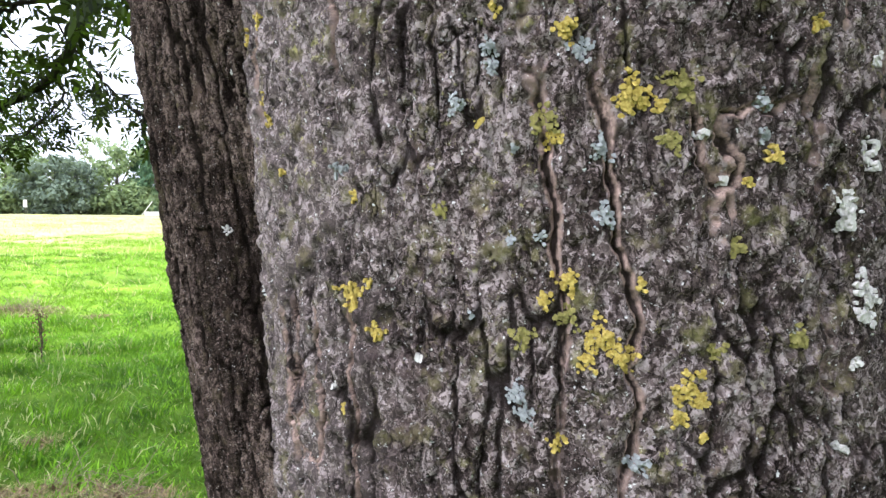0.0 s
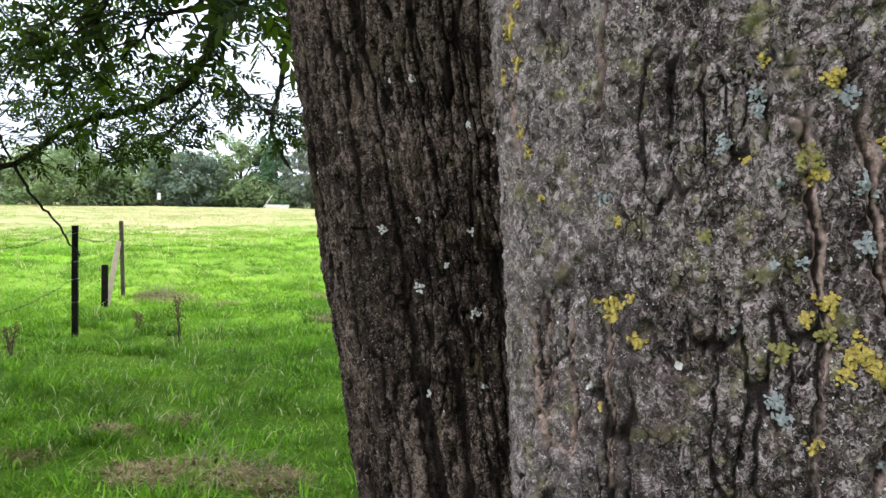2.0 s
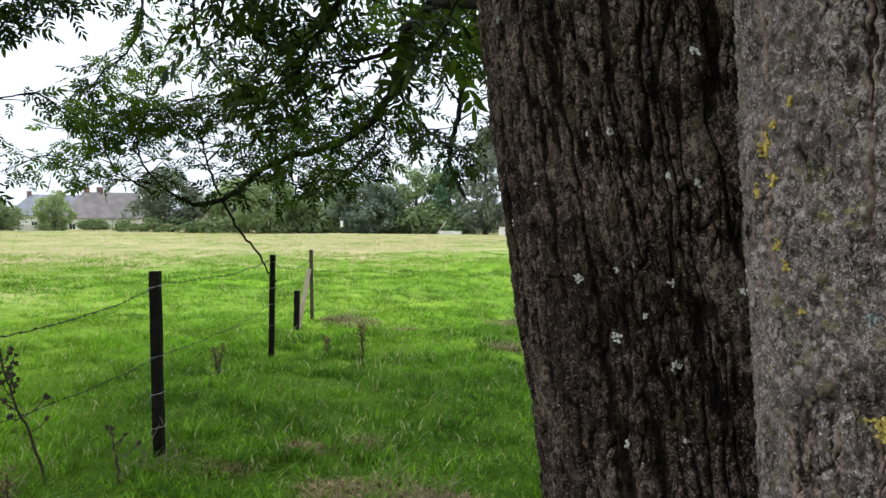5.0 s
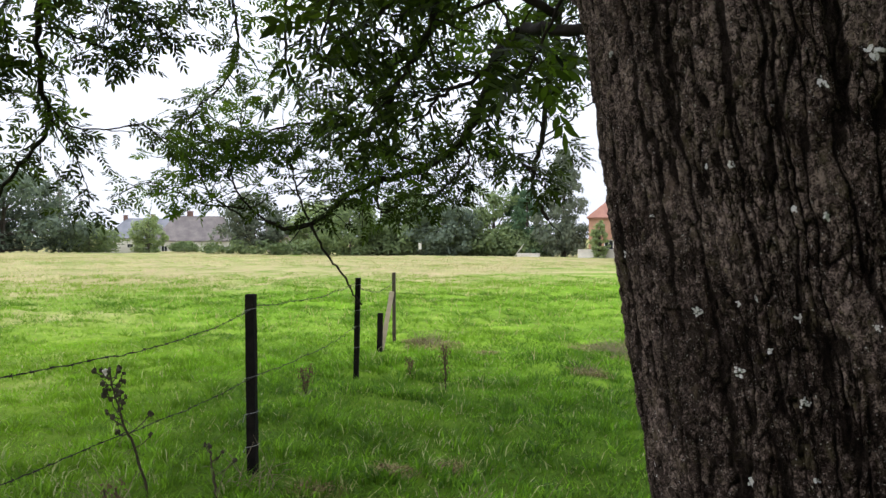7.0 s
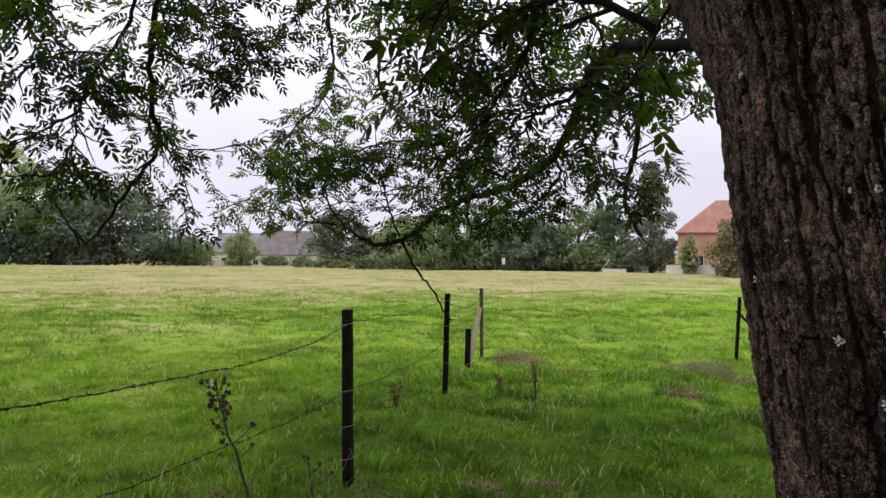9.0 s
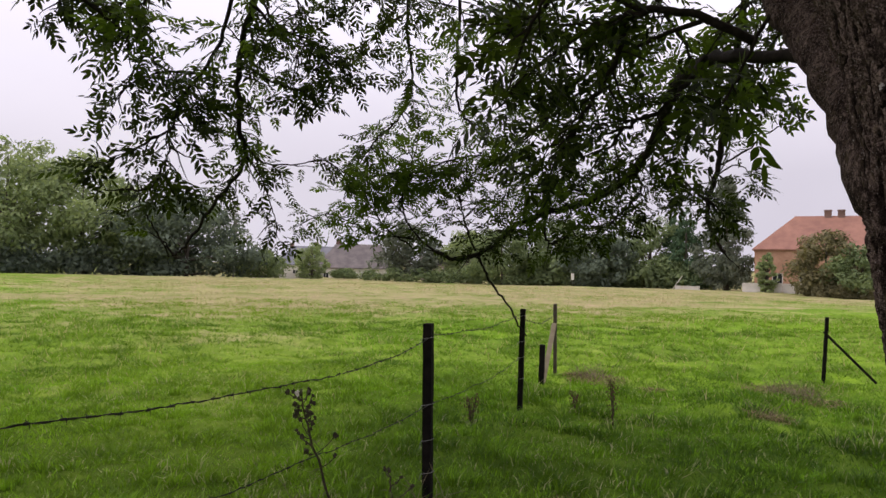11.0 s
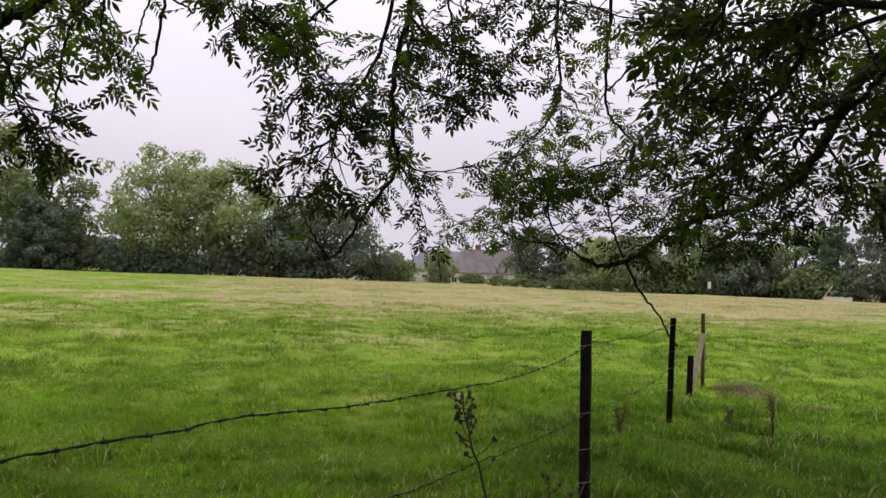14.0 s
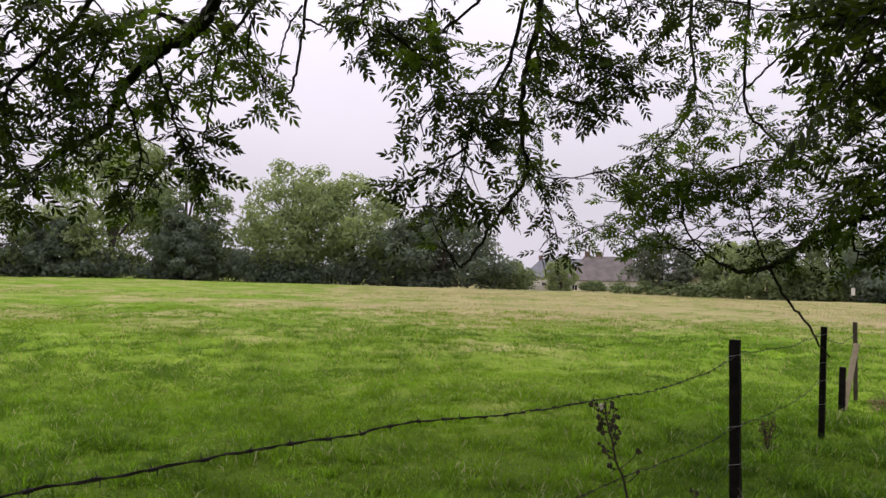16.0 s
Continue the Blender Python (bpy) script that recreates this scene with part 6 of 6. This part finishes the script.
def shade_crown():
    """Unseen boughs added above the hanging branches to shade the stems and the grass."""
    r = random.Random(3)
    g = np.random.default_rng(6)
    centres, low = [], []
    for k in range(37):
        # limbs from 28 on are added to deepen the shade on the near grass
        b = radians(-165 + 310 * k / 27 if k < 28 else 48 + 9 * (k - 28)) + radians(r.uniform(-5, 5))
        reach = r.uniform(2.2, 5.6) if k < 28 else r.uniform(1.2, 3.0)
        top = r.uniform(5.4, 7.6)
        start = (-0.45, 1.62, 3.7 + r.uniform(0.2, 1.2))
        end = (-0.4 - reach * math.sin(b), 1.6 + reach * math.cos(b), top)
        mid = tuple((start[i] + end[i]) / 2 + (0.4 if i == 2 else r.uniform(-0.4, 0.4)) for i in range(3))
        line = curve_points([start, mid, end], 8, 0.02, k)
        v, f = tube(line, list(np.linspace(0.08, 0.018, len(line))), 7, 0.1, k)
        part("limb", at_root(mesh_of("limb", v, f, TWIG, True), ASH), None, ASH)
        # low boughs added on the unseen +x side to hold back light there
        if 45 < math.degrees(-b) < 175:
            fall = curve_points([end, (end[0] * 1.25 + 0.2, end[1] + (end[1] - 1.6) * 0.25, top - 1.6), (end[0] * 1.35 + 0.3, end[1] + (end[1] - 1.6) * 0.35, 2.3)], 6, 0.03, k)
            v, f = tube(fall, list(np.linspace(0.018, 0.005, len(fall))), 6, 0.1, k)
            part("branch", at_root(mesh_of("branch", v, f, TWIG, True), ASH), None, ASH)
            low += [tuple(q) for q in fall[2:]]
        centres += [tuple(q) for q in line[5:]] + [tuple(q + Vector((r.uniform(-1, 1), r.uniform(-1, 1), r.uniform(0.2, 1.2)))) for q in line[4:]]
    centres = np.array(centres)
    v, f = leaf_quads(g, centres, g.uniform(0.5, 0.95, len(centres)), 62000, 0.19)
    keep = v.reshape(-1, 4, 3)[:, :, 2].min(1) > 4.4
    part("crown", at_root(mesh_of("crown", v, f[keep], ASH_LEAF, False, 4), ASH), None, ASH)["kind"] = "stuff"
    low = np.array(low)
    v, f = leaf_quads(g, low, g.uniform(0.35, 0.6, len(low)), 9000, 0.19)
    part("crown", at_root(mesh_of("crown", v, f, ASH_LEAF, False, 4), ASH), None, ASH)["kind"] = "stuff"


shade_crown()
part("brushwood", at_root(mesh_of("brushwood", TWIGS_V, TWIGS_F, TWIG), ASH), None, ASH)["kind"] = "stuff"


def build_leaves():
    """The leaves: those closest to the fence corner of the crown singly, the rest joined."""
    shift = np.array(ASH.location)
    order = sorted(range(len(LEAF_AT)), key=lambda i: math.dist(LEAF_AT[i][2], (-2.2, 3.2, 2.4)))
    single, rest = order[:280], order[280:]
    meshes = [mesh_of("leaf", v, f, ASH_LEAF, False, 3) for v, f in LEAF_KINDS]
    for i in single:
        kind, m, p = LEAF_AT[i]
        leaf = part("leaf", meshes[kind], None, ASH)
        mat = Matrix.Identity(4)
        for a in range(3):
            for b in range(3):
                mat[a][b] = m[a][b]
            mat[a][3] = p[a] - shift[a]
        leaf.matrix_local = mat
    verts, faces, o = [], [], 0
    for kind, (tv, tf) in enumerate(LEAF_KINDS):
        ids = [i for i in rest if LEAF_AT[i][0] == kind]
        m = np.stack([LEAF_AT[i][1] for i in ids])
        p = np.stack([LEAF_AT[i][2] for i in ids]) - shift
        v = np.einsum("nij,kj->nki", m, tv) + p[:, None, :]
        f = tf[None] + (np.arange(len(ids)) * len(tv))[:, None, None] + o
        o += v.shape[0] * v.shape[1]
        verts.append(v.reshape(-1, 3))
        faces.append(f.reshape(-1, 3))
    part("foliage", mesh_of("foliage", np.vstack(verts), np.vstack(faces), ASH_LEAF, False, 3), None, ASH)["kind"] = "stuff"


build_leaves()


# ---- weeds by the fence ----
STALK = mat_plain("brown_dead_stalk", (0.028, 0.021, 0.014), (0.070, 0.050, 0.030), 40, 0.85, 0.3, 0.001)
DOCK = mat_plain("rust_brown_dock_seed", (0.070, 0.045, 0.027), (0.155, 0.102, 0.062), 90, 0.9, 0.3, 0.001)
THISTLE = mat_plain("dry_thistle_head", (0.025, 0.021, 0.014), (0.065, 0.052, 0.032), 80, 0.9, 0.4, 0.002)
DOWN = mat_plain("pale_thistle_down", (0.45, 0.40, 0.36), (0.62, 0.56, 0.52), 60, 0.95, 0.3, 0.002)
WEED = mat_leaf("weed_leaves", (0.045, 0.07, 0.02), (0.10, 0.12, 0.04), 0.3, 0.6)


def burr(at, r, spikes, seed):
    """A spiky seed head."""
    rg = random.Random(seed)
    bm = bmesh.new()
    bmesh.ops.create_icosphere(bm, subdivisions=2, radius=r, matrix=Matrix.Translation(at) @ Matrix.Diagonal((0.9, 0.9, 1.15, 1)))
    for v in bm.verts:
        v.co = Vector(at) + (v.co - Vector(at)) * rg.uniform(0.45, 1.0 + spikes)
    return bm


def thistle(at, height, seed, lean, label, heads=14, with_down=True):
    rg = random.Random(seed)
    plant = thing("thistle", label, "weed", (at[0], at[1], float(gz(*at))))
    stem = curve_points([(0, 0, -0.03), (lean[0] * 0.3, lean[1] * 0.3, height * 0.35), (lean[0] * 0.75, lean[1] * 0.75, height * 0.7), (lean[0], lean[1], height)], 6, 0.004, seed)
    v, f = tube(stem, list(np.linspace(0.0095, 0.004, len(stem))), 6, 0.15, seed)
    part("stem", mesh_of("stem", v, f, STALK), None, plant)
    for k in range(heads):
        i = int(len(stem) * (0.45 + 0.55 * (k / heads) ** 0.6)) - 1
        a = rg.uniform(0, 6.28)
        long = rg.uniform(0.04, 0.13) * (1.25 - 0.6 * k / heads)
        tip = stem[i] + Vector((math.cos(a) * long, math.sin(a) * long, long * rg.uniform(0.25, 0.9)))
        mid = stem[i].lerp(tip, 0.55) - Vector((0, 0, 0.012))
        v, f = tube(curve_points([stem[i], mid, tip], 3, 0.002, k), [0.0032] * 7, 5)
        side = part("side_stem", mesh_of("side_stem", v, f, STALK), None, plant)
        part("seed_head", burr(tip, rg.uniform(0.008, 0.0135), 0.9, seed + k), THISTLE, side)
        if k % 2:
            part("seed_head", burr(mid, rg.uniform(0.005, 0.008), 0.9, seed + 40 + k), THISTLE, side)
    part("seed_head", burr(stem[-1], 0.012, 0.8, seed + 90), THISTLE, plant)
    if with_down:
        part("down", burr(stem[-1] + Vector((-0.022, -0.012, -0.006)), 0.013, 0.9, seed + 91), DOWN, plant, "tuft of pale thistle down")
    for k in range(9):
        p = stem[int(len(stem) * rg.uniform(0.1, 0.75))]
        a = rg.uniform(0, 6.28)
        way = Vector((math.cos(a), math.sin(a), rg.uniform(-0.5, 0.3)))
        across = way.cross(Vector((0, 0, 1))).normalized()
        long = rg.uniform(0.04, 0.10)
        verts = [p, p + way * long * 0.4 + across * 0.010, p + way * long - Vector((0, 0, 0.02)), p + way * long * 0.4 - across * 0.010, p + way * long * 0.45 + Vector((0, 0, 0.006))]
        part("withered_leaf", mesh_of("withered_leaf", verts, [(0, 1, 4), (1, 2, 4), (2, 3, 4), (3, 0, 4)], WEED), None, plant)
    return plant


def dock(at, height, seed, label, stems=3):
    rg = random.Random(seed)
    plant = thing("dock_plant", label, "weed", (at[0], at[1], float(gz(*at))))
    for s in range(stems):
        a = rg.uniform(0, 6.28)
        reach = rg.uniform(0.01, 0.06)
        h = height * rg.uniform(0.7, 1.0)
        stem = curve_points([(0, 0, -0.03), (reach * 0.4 * math.cos(a), reach * 0.4 * math.sin(a), h * 0.5), (reach * math.cos(a), reach * math.sin(a), h)], 6, 0.004, seed + s)
        v, f = tube(stem, list(np.linspace(0.0075, 0.004, len(stem))), 5, 0.1, seed)
        stalk = part("stem", mesh_of("stem", v, f, STALK), None, plant)
        verts, faces = [], []
        for k in range(54):
            q = stem[int(len(stem) * rg.uniform(0, 1) ** 0.45 * 0.999)] + Vector((rg.gauss(0, 0.026), rg.gauss(0, 0.026), rg.gauss(0, 0.016)))
            r = rg.uniform(0.005, 0.010)
            o = len(verts)
            verts += [q + Vector(d) * r for d in ((1, 0, 0), (-0.5, 0.87, 0), (-0.5, -0.87, 0), (0, 0, 1.2), (0, 0, -1.2))]
            faces += [tuple(o + i for i in t) for t in ((0, 1, 3), (1, 2, 3), (2, 0, 3), (1, 0, 4), (2, 1, 4), (0, 2, 4))]
        part("seed_head", mesh_of("seed_head", verts, faces, DOCK), None, stalk)["kind"] = "stuff"
    for k in range(7):
        a = rg.uniform(0, 6.28)
        way = Vector((math.cos(a), math.sin(a), rg.uniform(0.2, 0.8)))
        across = Vector((-math.sin(a), math.cos(a), 0))
        long = rg.uniform(0.10, 0.2)
        verts = [Vector((0, 0, 0)), way * long * 0.5 + across * 0.025, way * long - Vector((0, 0, 0.06)), way * long * 0.5 - across * 0.025, way * long * 0.5 + Vector((0, 0, -0.008))]
        part("leaf", mesh_of("leaf", verts, [(0, 1, 4), (1, 2, 4), (2, 3, 4), (3, 0, 4)], WEED), None, plant)
    return plant


thistle((-3.585, 3.26), 0.82, 3, (0.0, -0.28), "tall withered thistle with dark seed heads beside the fence", 26)
thistle((-3.20, 3.42), 0.30, 8, (-0.10, 0.05), "short dead thistle stalk beside the fence", 3, False)
dock((-3.50, 7.22), 0.48, 11, "rust-brown dock gone to seed in the grass", 3)
dock((-4.55, 6.15), 0.33, 14, "small withered dock beside the wire fence", 3)
dock((-4.05, 7.45), 0.22, 17, "small dark dock in the grass", 2)
dock((-3.10, 2.60), 0.40, 19, "thin withered dock beside the fence", 2)


OLD_STRAW = mat_plain("old_straw", (0.12, 0.095, 0.06), (0.24, 0.20, 0.12), 20, 0.9, 0.2, 0.001)


def dead_stems(label, at, n, seed):
    """Pale dry grass stems fallen together."""
    rg = random.Random(seed)
    heap = thing("dry_grass", label, "grass", (at[0], at[1], float(gz(*at))))
    verts, faces = [], []
    for k in range(n):
        a, r = rg.uniform(0, 6.28), rg.uniform(0, 0.22)
        p = Vector((r * math.cos(a), r * math.sin(a), rg.uniform(0, 0.02)))
        b = rg.uniform(0, 6.28)
        long = rg.uniform(0.15, 0.4)
        q = p + Vector((math.cos(b) * long * 0.6, math.sin(b) * long * 0.6, long * rg.uniform(0.15, 0.8)))
        v, f = tube([p, p.lerp(q, 0.5) + Vector((0, 0, 0.03)), q], [0.0022, 0.0018, 0.001], 4)
        faces += [tuple(i + len(verts) for i in t) for t in f]
        verts += v
    part("stems", mesh_of("stems", verts, faces, OLD_STRAW), None, heap)["kind"] = "stuff"


LITTER = mat_plain("brown_leaf_litter", (0.085, 0.058, 0.032), (0.26, 0.185, 0.105), 70, 0.9, 0.3, 0.001)
STRAW_GRASS = mat_grass("withered_grass", (0.10, 0.075, 0.035), (0.30, 0.24, 0.12), (0.36, 0.29, 0.17), 0.3, 0.0)


def litter(label, at, reach, n, seed):
    """Curled dead leaves and crumbs lying on one bare patch."""
    g = np.random.default_rng(seed)
    heap = thing("leaf_litter", label, "leaf litter", (at[0], at[1], float(gz(*at))))
    a, r = g.uniform(0, 6.28, n), reach * np.sqrt(g.uniform(0, 1, n))
    p = np.stack([r * np.cos(a), r * np.sin(a) / 1.3, np.zeros(n)], -1)
    p[:, 2] = gz(at[0] + p[:, 0], at[1] + p[:, 1]) - heap.location.z + g.uniform(0.006, 0.035, n)
    b = g.uniform(0, 6.28, n)
    way = np.stack([np.cos(b), np.sin(b), g.normal(0, 0.5, n)], -1) * g.uniform(0.012, 0.034, n)[:, None]
    side = np.stack([-np.sin(b), np.cos(b), g.normal(0, 0.5, n)], -1) * g.uniform(0.005, 0.013, n)[:, None]
    lift = np.array([0, 0, 0.008])
    verts = np.stack([p - way, p - side + lift, p + way, p + side + lift], 1).reshape(-1, 3)
    part("dead_foliage", mesh_of("dead_foliage", verts, np.arange(4 * n).reshape(-1, 4), LITTER, False, 4), None, heap)["kind"] = "stuff"


for k, (bx, by, br) in enumerate(BARE):
    litter("brown dead leaves scattered on a bare patch in the grass", (bx, by), br * 1.2, int(60 + 260 * br), 300 + k)


def withered_grass():
    g = np.random.default_rng(55)
    x, y = [], []
    for bx, by, br in BARE:
        n = int(60 + 200 * br)
        a, r = g.uniform(0, 6.28, n), br * (0.4 + 0.9 * g.uniform(0, 1, n))
        x.append(bx + r * np.cos(a))
        y.append(by + r * np.sin(a) / 1.4)
    x, y = np.concatenate(x), np.concatenate(y)
    bx, by, lean = tufts(g, x, y, 7, 0.04)
    blades("withered_grass", "straw-coloured withered grass round bare patches", bx, by, g.uniform(0.03, 0.10, len(bx)), 0.005 + 0.004 * g.uniform(0, 1, len(bx)), 1.5, STRAW_GRASS, 9, 2, lean)


withered_grass()
dead_stems("pale dry grass stems beside the fence post", (-3.15, 3.62), 26, 5)
dead_stems("pale dry grass stems beside the fence", (-3.75, 3.05), 22, 6)
dead_stems("trampled dry grass on bare soil", (-1.35, 3.8), 26, 7)
dead_stems("trampled dry grass on bare soil", (-1.75, 3.95), 22, 9)
dead_stems("dry grass on a bare patch", (-2.76, 10.9), 60, 10)
dead_stems("dry grass on a bare patch", (-4.9, 9.7), 40, 12)
dead_stems("dry litter on bare soil", (-2.5, 10.6), 60, 13)
dead_stems("dry litter on bare soil", (-2.2, 10.1), 50, 15)
dead_stems("dry litter on bare soil", (-2.34, 8.75), 30, 16)
dead_stems("dry litter on bare soil", (-5.2, 9.85), 40, 18)
